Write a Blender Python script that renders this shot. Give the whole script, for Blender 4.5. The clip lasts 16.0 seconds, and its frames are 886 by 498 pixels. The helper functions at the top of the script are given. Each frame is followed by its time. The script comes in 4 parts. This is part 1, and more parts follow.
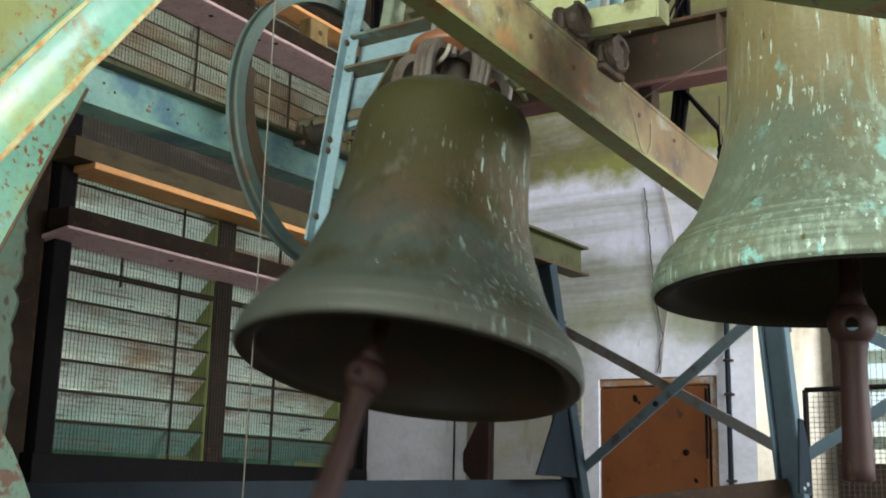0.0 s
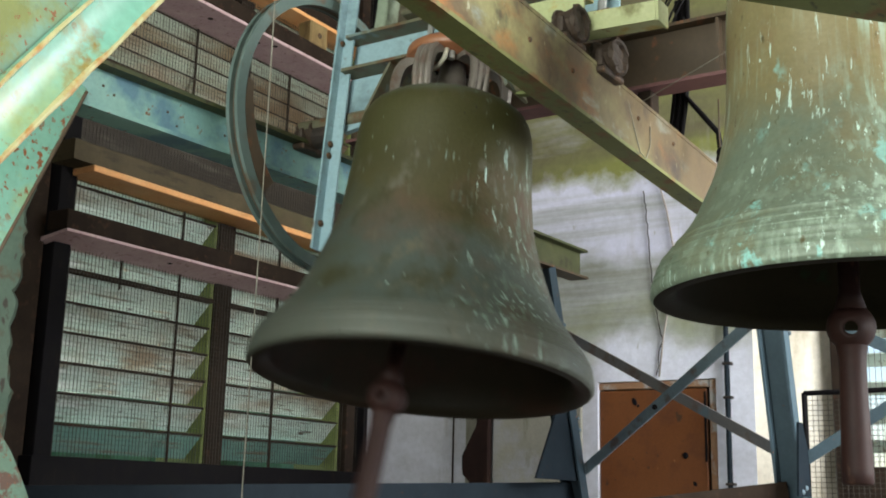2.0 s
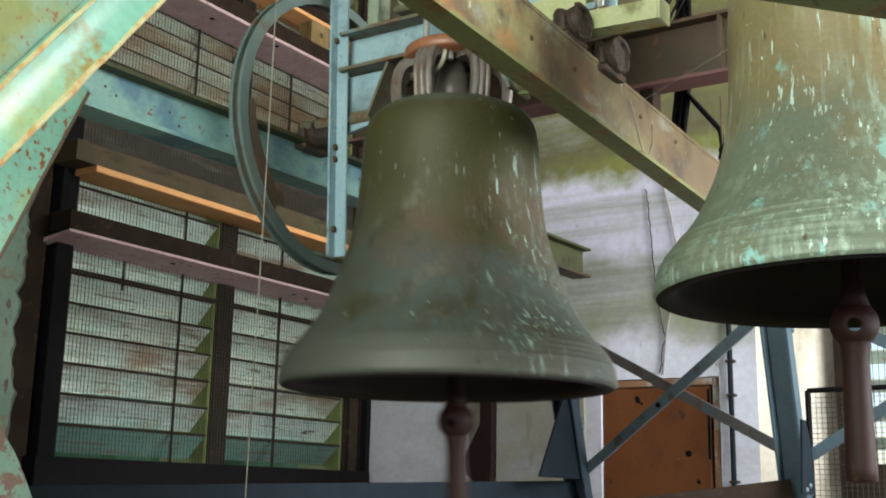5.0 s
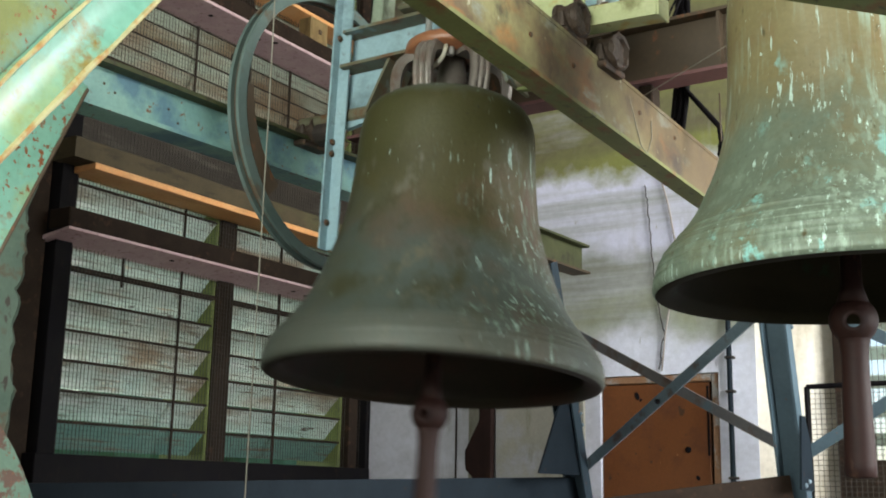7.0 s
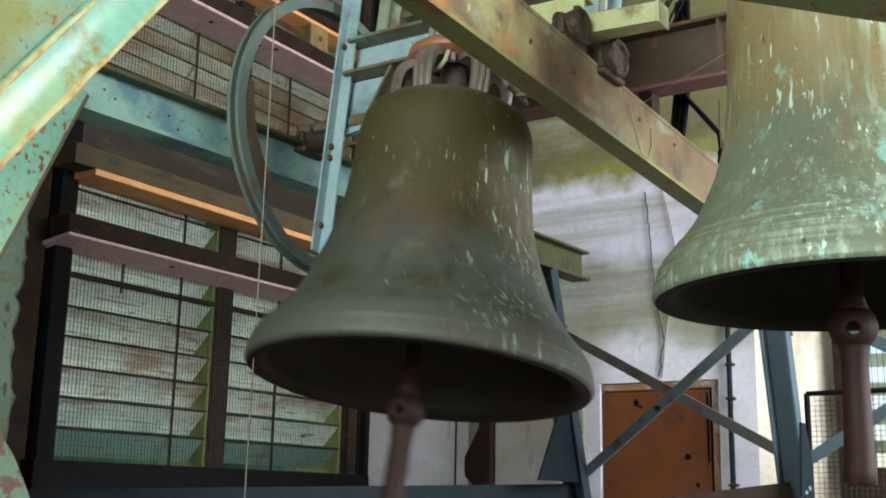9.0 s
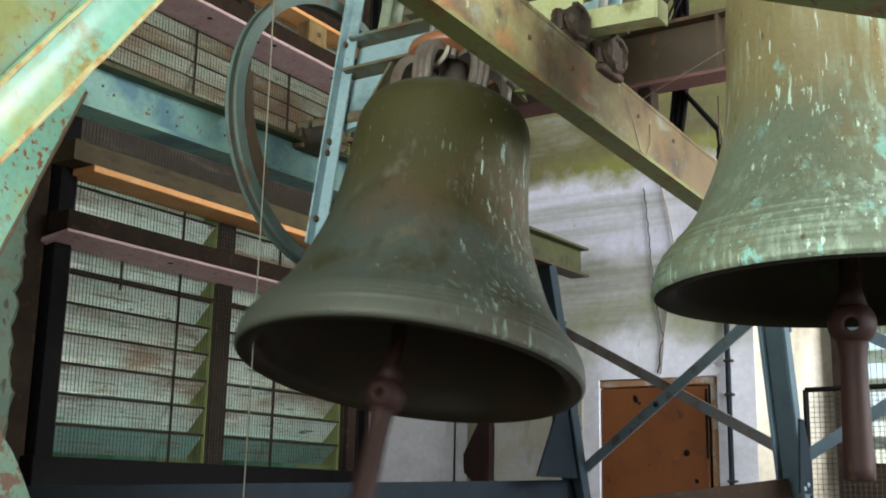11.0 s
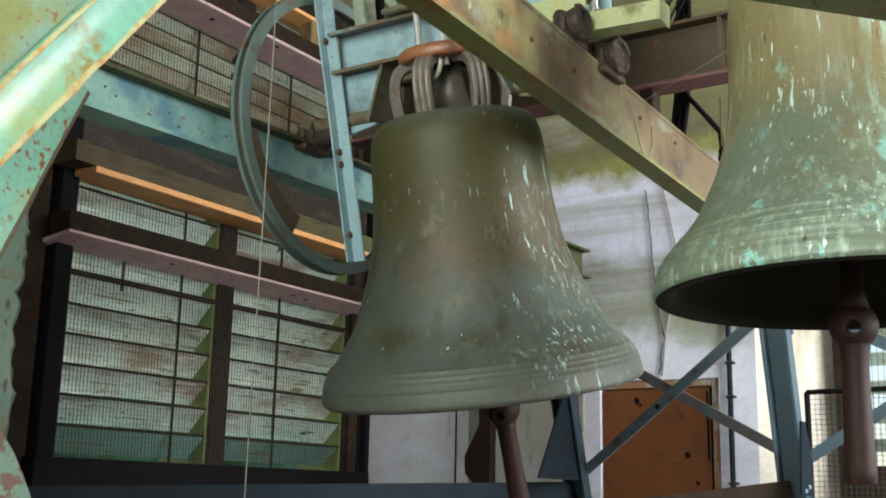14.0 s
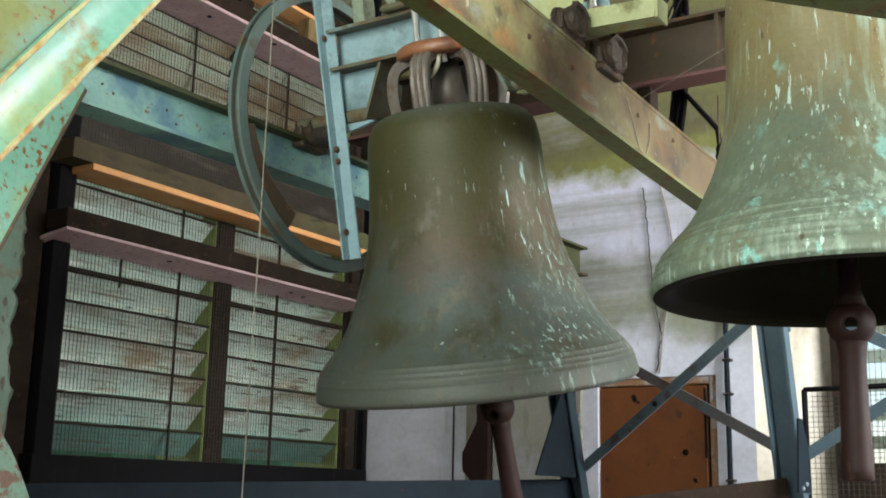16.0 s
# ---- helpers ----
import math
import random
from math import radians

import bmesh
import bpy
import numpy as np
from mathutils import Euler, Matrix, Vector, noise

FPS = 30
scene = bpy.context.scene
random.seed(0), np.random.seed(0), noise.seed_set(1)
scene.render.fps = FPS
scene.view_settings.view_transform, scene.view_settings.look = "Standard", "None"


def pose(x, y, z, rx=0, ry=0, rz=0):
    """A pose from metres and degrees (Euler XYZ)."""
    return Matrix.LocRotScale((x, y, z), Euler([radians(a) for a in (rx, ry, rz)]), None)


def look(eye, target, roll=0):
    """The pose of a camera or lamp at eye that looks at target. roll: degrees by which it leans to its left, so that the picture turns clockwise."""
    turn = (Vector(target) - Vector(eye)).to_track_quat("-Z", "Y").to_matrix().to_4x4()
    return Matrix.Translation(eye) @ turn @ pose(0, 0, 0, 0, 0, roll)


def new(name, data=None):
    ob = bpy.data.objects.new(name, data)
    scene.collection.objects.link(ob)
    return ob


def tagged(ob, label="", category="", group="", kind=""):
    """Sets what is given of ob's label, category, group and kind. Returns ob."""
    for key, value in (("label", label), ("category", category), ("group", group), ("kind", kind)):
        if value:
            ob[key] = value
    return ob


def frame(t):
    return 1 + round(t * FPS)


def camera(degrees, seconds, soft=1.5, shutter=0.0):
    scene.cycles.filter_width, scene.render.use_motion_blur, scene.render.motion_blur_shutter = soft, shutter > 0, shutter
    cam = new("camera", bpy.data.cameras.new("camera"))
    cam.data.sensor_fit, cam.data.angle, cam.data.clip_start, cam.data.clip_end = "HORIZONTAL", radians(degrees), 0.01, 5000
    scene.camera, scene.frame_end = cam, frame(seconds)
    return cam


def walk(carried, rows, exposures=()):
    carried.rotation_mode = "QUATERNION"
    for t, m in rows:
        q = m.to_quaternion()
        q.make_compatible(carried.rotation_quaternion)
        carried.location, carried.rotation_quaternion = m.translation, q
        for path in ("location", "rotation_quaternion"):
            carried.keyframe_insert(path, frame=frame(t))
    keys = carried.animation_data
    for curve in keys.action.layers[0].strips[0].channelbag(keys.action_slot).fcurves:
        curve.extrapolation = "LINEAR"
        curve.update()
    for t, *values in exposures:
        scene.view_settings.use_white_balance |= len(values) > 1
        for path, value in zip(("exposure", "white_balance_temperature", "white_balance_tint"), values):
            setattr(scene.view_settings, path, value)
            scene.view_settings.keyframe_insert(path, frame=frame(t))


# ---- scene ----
# camera: nearly still, hand-held; small turns in milliradians about its own axes
EYE = (0.0, 0.0, 1.6)
cam = camera(42.816, 16.0, soft=1.9, shutter=0.9)
AIM = look(EYE, (-math.sin(radians(33)) * math.cos(radians(12.4)), math.cos(radians(33)) * math.cos(radians(12.4)), 1.6 + math.sin(radians(12.4))), 1.2)
SHAKE = [
    (0, 1.67, 0.95, -2.34),
    (0.5, 0.60, -0.75, -4.14),
    (1, 0.23, -0.41, -5.78),
    (1.5, 0.47, 1.03, -3.47),
    (2, -0.93, 1.64, -3.21),
    (2.5, -1.91, -0.60, -4.63),
    (3, -2.02, -3.14, -1.53),
    (3.5, -2.05, -2.69, -1.40),
    (4, -2.12, -2.22, -1.00),
    (6.5, 3.71, 1.23, 4.23),
    (7, 2.91, 0.12, 2.64),
    (7.5, 1.94, -1.35, 2.16),
    (8, 0.24, -1.37, 1.43),
    (8.5, -1.58, 0.02, 0.31),
    (9, -2.79, 0.25, 1.39),
    (11.5, 0.88, 1.25, 1.87),
    (12, 1.06, -0.35, 1.88),
    (12.5, 1.38, -1.14, 2.89),
    (13, 0.78, 1.51, 3.74),
    (13.5, -0.55, 1.67, 1.41),
    (14, -0.85, -0.19, -0.52),
    (14.5, -1.30, -1.20, 1.55),
    (15, -1.34, 0.68, 1.66),
    (15.5, 0.19, 3.10, 1.39),
    (16, 1.40, 1.94, -0.55),
]
walk(cam, [(t, AIM @ Euler((-a / 1000, -b / 1000, -c / 1000)).to_matrix().to_4x4()) for t, a, b, c in SHAKE])

# ---- light ----
world = bpy.data.worlds.new("sky")
scene.world = world
world.use_nodes = True
sky = world.node_tree.nodes.new("ShaderNodeTexSky")
sky.sky_type, sky.sun_disc = "NISHITA", False
sky.sun_elevation, sky.sun_rotation = radians(48), radians(-100)
world.node_tree.links.new(sky.outputs[0], world.node_tree.nodes["Background"].inputs[0])
world.node_tree.nodes["Background"].inputs[1].default_value = 0.15
sun = new("sun", bpy.data.lights.new("sun", "SUN"))
sun.data.energy, sun.data.angle, sun.data.color = 5.0, radians(0.6), (1.0, 0.95, 0.86)
sun.matrix_world = look((-8, 6.5, 10), (0, 3.4, 0))
scene.view_settings.exposure = 0.71


def window_light(name, at, target, w, h, power, colour):
    ob = new(name, bpy.data.lights.new(name, "AREA"))
    ob.data.shape, ob.data.size, ob.data.size_y = "RECTANGLE", w, h
    ob.data.energy, ob.data.color = power, colour
    ob.matrix_world = look(at, target)


window_light("daylight_near", (-1.2, -1.95, 3.4), (-1.2, 0, 3.2), 3.4, 2.6, 215, (0.95, 1.0, 0.9))
window_light("daylight_side", (2.95, 4.3, 3.4), (0, 4.3, 3.0), 3.6, 2.6, 440, (0.97, 1.0, 0.98))


# ---- materials ----
def nodes_of(name):
    m = bpy.data.materials.new(name)
    m.use_nodes = True
    return m, m.node_tree.nodes, m.node_tree.links


def noise_node(n, l, scale, stretch=(1, 1, 1), detail=6, rough=0.6, offset=(0, 0, 0), vary=False):
    co = n.new("ShaderNodeTexCoord")
    mp = n.new("ShaderNodeMapping")
    mp.inputs["Scale"].default_value = stretch
    mp.inputs["Location"].default_value = offset
    l.new(co.outputs["Object"], mp.inputs[0])
    out = mp.outputs[0]
    if vary:
        info = n.new("ShaderNodeObjectInfo")
        far = n.new("ShaderNodeVectorMath")
        far.operation = "MULTIPLY_ADD"
        far.inputs[1].default_value = (41.0, 23.0, 17.0)
        l.new(info.outputs["Random"], far.inputs[0])
        l.new(out, far.inputs[2])
        out = far.outputs[0]
    t = n.new("ShaderNodeTexNoise")
    t.inputs["Scale"].default_value, t.inputs["Detail"].default_value, t.inputs["Roughness"].default_value = scale, detail, rough
    l.new(out, t.inputs["Vector"])
    return t.outputs[0]


def ramp(n, l, fac, lo, hi):
    r = n.new("ShaderNodeMapRange")
    r.inputs["From Min"].default_value, r.inputs["From Max"].default_value = lo, hi
    l.new(fac, r.inputs["Value"])
    return r.outputs[0]


def times(n, l, a, b):
    m = n.new("ShaderNodeMath")
    m.operation = "MULTIPLY"
    l.new(a, m.inputs[0])
    if isinstance(b, float):
        m.inputs[1].default_value = b
    else:
        l.new(b, m.inputs[1])
    return m.outputs[0]


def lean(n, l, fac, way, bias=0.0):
    """Adds a slope along way, in units for a metre, to fac: stains and painted shade that lie to one side."""
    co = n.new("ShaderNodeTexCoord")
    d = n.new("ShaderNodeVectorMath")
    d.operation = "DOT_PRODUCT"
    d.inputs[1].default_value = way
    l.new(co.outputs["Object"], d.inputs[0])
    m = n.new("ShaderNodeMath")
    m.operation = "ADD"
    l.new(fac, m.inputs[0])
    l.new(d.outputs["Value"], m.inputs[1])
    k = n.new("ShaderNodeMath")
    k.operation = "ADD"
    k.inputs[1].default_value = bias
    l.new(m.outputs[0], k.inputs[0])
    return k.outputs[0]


def blend(n, l, fac, a, b):
    m = n.new("ShaderNodeMix")
    m.data_type = "RGBA"
    l.new(fac, m.inputs[0])
    for k, v in ((6, a), (7, b)):
        if isinstance(v, tuple):
            m.inputs[k].default_value = (*v, 1)
        else:
            l.new(v, m.inputs[k])
    return m.outputs[2]


def surface(name, a, b, scale=4.0, layers=(), rough=0.6, metal=0.0, bump=0.15, grain=60.0, spec=0.4, piece=0.0):
    """a to b by coarse noise; layers: (colour, scale, stretch, from, to[, mask scale]) laid over one another."""
    m, n, l = nodes_of(name)
    p = n["Principled BSDF"]
    p.inputs["Roughness"].default_value, p.inputs["Metallic"].default_value = rough, metal
    p.inputs["Specular IOR Level"].default_value = spec
    col = blend(n, l, ramp(n, l, noise_node(n, l, scale, vary=piece > 0), 0.3, 0.7), a, b)
    for i, (c, sc, st, lo, hi, *mask) in enumerate(layers):
        f = ramp(n, l, noise_node(n, l, sc, st, offset=(3.1 * i + 1, 1.7, 0.4), vary=piece > 0), lo, hi)
        if mask:
            g = noise_node(n, l, mask[0], offset=(7.7, 2.2 * i, 5))
            if len(mask) > 1:
                g = lean(n, l, g, *mask[1:])
            f = times(n, l, f, ramp(n, l, g, 0.45, 0.62))
        col = blend(n, l, f, col, c)
    fine = noise_node(n, l, grain, detail=4)
    dirt = blend(n, l, ramp(n, l, fine, 0.2, 0.8), (0.78, 0.78, 0.78), (1.0, 1.0, 1.0))
    mul = n.new("ShaderNodeMix")
    mul.data_type, mul.blend_type = "RGBA", "MULTIPLY"
    mul.inputs[0].default_value = 1.0
    l.new(col, mul.inputs[6])
    l.new(dirt, mul.inputs[7])
    out = mul.outputs[2]
    if piece:
        info = n.new("ShaderNodeObjectInfo")
        v = n.new("ShaderNodeMapRange")
        v.inputs["To Min"].default_value, v.inputs["To Max"].default_value = 1 - piece, 1.0
        l.new(info.outputs["Random"], v.inputs["Value"])
        hs = n.new("ShaderNodeHueSaturation")
        l.new(v.outputs[0], hs.inputs["Value"])
        l.new(out, hs.inputs["Color"])
        out = hs.outputs[0]
    l.new(out, p.inputs["Base Color"])
    if bump:
        bp = n.new("ShaderNodeBump")
        bp.inputs["Strength"].default_value, bp.inputs["Distance"].default_value = bump, 0.004
        l.new(fine, bp.inputs["Height"])
        l.new(bp.outputs[0], p.inputs["Normal"])
    return m


RUST = (0.20, 0.075, 0.03)
bronze = surface("bronze_patina", (0.054, 0.05, 0.017), (0.076, 0.066, 0.026), 3.5,
                 [((0.068, 0.084, 0.07), 1.6, (1, 1, 1.5), 0.22, 0.46, 1.2, (0, 0, -0.9), 0.52), ((0.105, 0.066, 0.042), 2.0, (1, 1, 1), 0.5, 0.68), ((0.045, 0.042, 0.016), 6, (1, 1, 0.7), 0.52, 0.68), ((0.11, 0.105, 0.072), 15, (1, 1, 0.5), 0.56, 0.68),
                  ((0.15, 0.21, 0.175), 40, (1, 1, 0.3), 0.54, 0.63, 3.0, (0.9, 0, 0.2), -0.42),
                  ((0.45, 0.64, 0.57), 52, (1, 1, 0.16), 0.6, 0.635, 3.6, (0.95, 0.1, 0.3), -0.42),
                  ((0.06, 0.057, 0.018), 5, (1, 1, 0.6), 0.25, 0.5, 2.0, (0, 0, 1.6), -1.22), ((0.078, 0.084, 0.066), 5, (1, 1, 0.6), 0.25, 0.6, 3.0, (0, 0, -3.0), 0.4), ((0.105, 0.12, 0.092), 3, (1, 1, 1), 0.2, 0.42, 2.0, (0, 0, 3.0), -3.02),
                  ((0.42, 0.56, 0.52), 50, (1, 1, 0.22), 0.695, 0.72), ((0.03, 0.028, 0.018), 40, (1, 1, 0.6), 0.68, 0.73)], rough=0.53, metal=0.15, bump=0.35, grain=80)
bronze_light = surface("bronze_patina_pale", (0.2, 0.165, 0.075), (0.25, 0.215, 0.105), 3.0,
                       [((0.17, 0.215, 0.155), 2.2, (1, 1, 1), 0.25, 0.5, 1.4, (0, 0, -0.55), 0.24), ((0.25, 0.32, 0.24), 26, (1, 1, 0.6), 0.5, 0.62, 2.5, (0, 0, -0.4), 0.15),
                        ((0.2, 0.11, 0.055), 3.0, (1, 1, 0.8), 0.54, 0.68, 1.6, (0, 0, 0.3), -0.16), ((0.33, 0.43, 0.33), 42, (1, 1, 0.05), 0.51, 0.62, 2.0, (0.15, -0.1, 0.0), 0.03), ((0.6, 0.78, 0.68), 60, (1, 1, 0.08), 0.615, 0.65, 2.6, (0.3, -0.2, 0), 0.0),
                        ((0.6, 0.76, 0.68), 70, (1, 1, 0.25), 0.68, 0.705), ((0.3, 0.62, 0.56), 14, (1, 1, 0.6), 0.58, 0.64, 4.0, (0.2, -0.2, -0.3), 0.03), ((0.1, 0.085, 0.04), 34, (1, 1, 0.4), 0.63, 0.7)],
                       rough=0.45, metal=0.1, bump=0.4, grain=70)
# linings coloured far below the outer bronze to paint the shade inside
bronze_inside_shade = surface("bronze_inside_shade", (0.013, 0.012, 0.006), (0.024, 0.017, 0.01), 3.0, [((0.03, 0.013, 0.008), 4, (1, 1, 1), 0.5, 0.7), ((0.012, 0.03, 0.016), 9, (1, 1, 0.5), 0.66, 0.74)], rough=0.6, spec=0.2)
bronze_dark = surface("bronze_deep_shade", (0.011, 0.0105, 0.004), (0.018, 0.015, 0.007), 3.0, [((0.01, 0.022, 0.01), 9, (1, 1, 0.5), 0.64, 0.72)], rough=0.75, spec=0.1)
mint = surface("mint_paint_rusted", (0.15, 0.35, 0.26), (0.21, 0.41, 0.31), 4.0,
               [((0.24, 0.32, 0.14), 5, (1, 1, 1), 0.52, 0.7), ((0.22, 0.17, 0.05), 9, (1, 1, 1), 0.56, 0.64, 3.0, (0, 0, 0), 0.0), (RUST, 42, (1, 1, 1), 0.56, 0.61, 4.0, (0, 0, 0), 0.06)], rough=0.26, bump=0.1, grain=45)
mint_weathered = surface("mint_paint_weathered", (0.12, 0.22, 0.16), (0.17, 0.28, 0.2), 7.0,
                         [((0.17, 0.19, 0.06), 6, (1, 1, 1), 0.46, 0.6), ((0.2, 0.15, 0.03), 8, (1, 1, 1), 0.58, 0.66), ((0.09, 0.11, 0.07), 12, (1, 1, 1), 0.55, 0.68), (RUST, 42, (1, 1, 1), 0.6, 0.64)], rough=0.62, bump=0.5, grain=45, spec=0.2)
mint_patched = surface("mint_paint_large_rust", (0.1, 0.2, 0.14), (0.145, 0.24, 0.16), 4.0, [((0.12, 0.06, 0.035), 7, (1, 1, 1), 0.5, 0.53), (RUST, 42, (1, 1, 1), 0.6, 0.66)], rough=0.4, bump=0.3)
edge_rust = surface("yellow_rust_edge", (0.34, 0.31, 0.13), (0.44, 0.4, 0.2), 20.0, [((0.33, 0.17, 0.04), 14, (1, 1, 1), 0.5, 0.62)], rough=0.5)
pier_paint = surface("flaking_green_plaster", (0.075, 0.125, 0.09), (0.12, 0.17, 0.125), 6.0, [((0.1, 0.085, 0.05), 9, (1, 1, 1), 0.55, 0.62), ((0.05, 0.04, 0.03), 22, (1, 1, 0.6), 0.6, 0.66)], rough=0.6, bump=0.5)
teal = surface("teal_paint_worn", (0.2, 0.38, 0.36), (0.27, 0.46, 0.4), 4.0,
               [((0.12, 0.24, 0.3), 3, (1, 1, 1), 0.5, 0.6), (RUST, 26, (1, 1, 1), 0.63, 0.68)], rough=0.45, bump=0.2)
blue = surface("pale_blue_paint", (0.26, 0.4, 0.45), (0.34, 0.48, 0.52), 4.0, [((0.13, 0.19, 0.2), 5, (1, 1, 1), 0.5, 0.7), ((0.12, 0.09, 0.06), 11, (1, 1, 1), 0.6, 0.72), (RUST, 20, (1, 1, 1), 0.66, 0.72)], rough=0.4)
steel_blue = surface("grey_blue_paint", (0.06, 0.095, 0.12), (0.085, 0.13, 0.16), 5.0, [(RUST, 24, (1, 1, 1), 0.66, 0.72)], rough=0.45)
# darkened copy of the grey-blue: the far leg's shade is in its colour
leg_shaded = surface("slate_blue_shade", (0.024, 0.04, 0.054), (0.036, 0.056, 0.072), 5.0, [(RUST, 24, (1, 1, 1), 0.66, 0.72), ((0.015, 0.02, 0.026), 8, (1, 1, 0.4), 0.55, 0.68)], rough=0.5, spec=0.25)
steel_grey = surface("grey_teal_paint", (0.085, 0.125, 0.115), (0.125, 0.17, 0.155), 5.0, [((0.12, 0.08, 0.05), 9, (1, 1, 1), 0.55, 0.65)], rough=0.4)
rusty_green = surface("brown_rusted_green_paint", (0.09, 0.06, 0.03), (0.135, 0.092, 0.045), 5.0,
                      [((0.24, 0.22, 0.1), 3.0, (1, 1, 1), 0.42, 0.6, 1.6, (0, -0.3, 0), -0.05), ((0.3, 0.12, 0.03), 6, (1, 0.5, 1), 0.5, 0.62, 2.0, (0, -0.25, 0), -0.22), ((0.17, 0.075, 0.026), 7, (1, 0.5, 1), 0.56, 0.7), ((0.34, 0.33, 0.23), 46, (1, 0.6, 0.3), 0.66, 0.7), ((0.22, 0.24, 0.2), 9, (1, 0.4, 1), 0.58, 0.68, 2.0, (0, -0.2, 0), 0.02), ((0.04, 0.028, 0.02), 5, (1, 1, 1), 0.56, 0.72)], rough=0.5, spec=0.35)
olive = surface("olive_paint", (0.09, 0.125, 0.03), (0.15, 0.165, 0.06), 5.0, [((0.045, 0.05, 0.018), 6, (1, 0.4, 1), 0.46, 0.66), (RUST, 18, (1, 1, 1), 0.62, 0.7)], rough=0.5)
brown = surface("dark_brown_steel", (0.06, 0.04, 0.022), (0.085, 0.056, 0.032), 4.0, [(RUST, 14, (1, 1, 1), 0.6, 0.7)], rough=0.6)
dark_red = surface("dark_red_primer", (0.15, 0.065, 0.065), (0.2, 0.09, 0.085), 5.0, [((0.1, 0.05, 0.05), 16, (1, 1, 1), 0.55, 0.7)], rough=0.6)
pink = surface("dusty_pink_primer_lit", (0.5, 0.33, 0.34), (0.6, 0.43, 0.43), 8.0, [((0.3, 0.17, 0.17), 30, (1, 1, 1), 0.58, 0.68)], rough=0.75)
frame_dark = surface("dark_frame", (0.018, 0.011, 0.008), (0.032, 0.021, 0.014), 6.0, [((0.06, 0.032, 0.02), 18, (1, 1, 1), 0.58, 0.7)], rough=0.85, spec=0.15)
brown_timber = surface("rough_brown_timber", (0.06, 0.045, 0.022), (0.095, 0.07, 0.035), 6.0, [((0.09, 0.095, 0.035), 3, (1, 0.3, 1), 0.5, 0.64), ((0.025, 0.018, 0.01), 14, (1, 0.2, 1), 0.55, 0.7)], rough=0.75, bump=0.5)
spandrel_board = surface("dark_brown_board", (0.022, 0.016, 0.011), (0.042, 0.03, 0.02), 5.0, [((0.09, 0.075, 0.06), 10, (1, 0.15, 1), 0.56, 0.68)], rough=0.7)
plank_dark = surface("dark_brown_wood", (0.013, 0.006, 0.005), (0.022, 0.01, 0.008), 8.0, [((0.035, 0.018, 0.012), 14, (1, 1, 0.2), 0.56, 0.7)], rough=0.8, spec=0.15)
timber = surface("orange_timber_lit", (0.8, 0.35, 0.12), (0.86, 0.46, 0.2), 6.0, [((0.4, 0.17, 0.06), 12, (1, 0.1, 1), 0.55, 0.75)], rough=0.6)
SLAT_WEAR = [((0.34, 0.25, 0.17), 4, (1, 0.3, 1), 0.5, 0.66), ((0.2, 0.15, 0.1), 34, (1, 0.08, 1), 0.55, 0.7), ((0.88, 0.9, 0.86), 30, (1, 0.1, 1), 0.52, 0.62, 3.0), ((0.8, 0.62, 0.42), 44, (1, 0.25, 1), 0.6, 0.68, 5.0), ((0.12, 0.11, 0.1), 60, (1, 0.3, 1), 0.6, 0.7), ((0.12, 0.08, 0.06), 14, (1, 0.3, 1), 0.64, 0.7)]
slat_teal = surface("dark_teal_slat", (0.13, 0.29, 0.25), (0.2, 0.36, 0.3), 8.0, SLAT_WEAR[1:2] + SLAT_WEAR[4:5], rough=0.55, piece=0.2)
slat_upper = surface("brown_stained_slat", (0.36, 0.42, 0.33), (0.5, 0.53, 0.42), 5.0, SLAT_WEAR[:2] + [((0.22, 0.14, 0.07), 3.0, (1, 0.25, 1), 0.46, 0.62)] + SLAT_WEAR[4:], rough=0.55, piece=0.3)
slat_paint = surface("weathered_slat", (0.52, 0.66, 0.59), (0.68, 0.75, 0.67), 5.0, SLAT_WEAR, rough=0.55, piece=0.25)
cheek_mat = surface("yellow_green_board", (0.16, 0.2, 0.05), (0.22, 0.26, 0.08), 5.0, rough=0.7)
old_wood = surface("old_brown_wood", (0.2, 0.13, 0.05), (0.28, 0.19, 0.08), 8.0, [((0.1, 0.06, 0.03), 20, (1, 1, 0.2), 0.52, 0.68)], rough=0.7)
dark_olive = surface("dark_olive_shade", (0.045, 0.052, 0.018), (0.075, 0.08, 0.03), 6.0, [((0.03, 0.02, 0.012), 14, (1, 1, 1), 0.55, 0.7)], rough=0.6)
wire_mat = surface("mesh_wire", (0.045, 0.04, 0.034), (0.075, 0.065, 0.052), 20.0, rough=0.6, metal=0.4, bump=0)
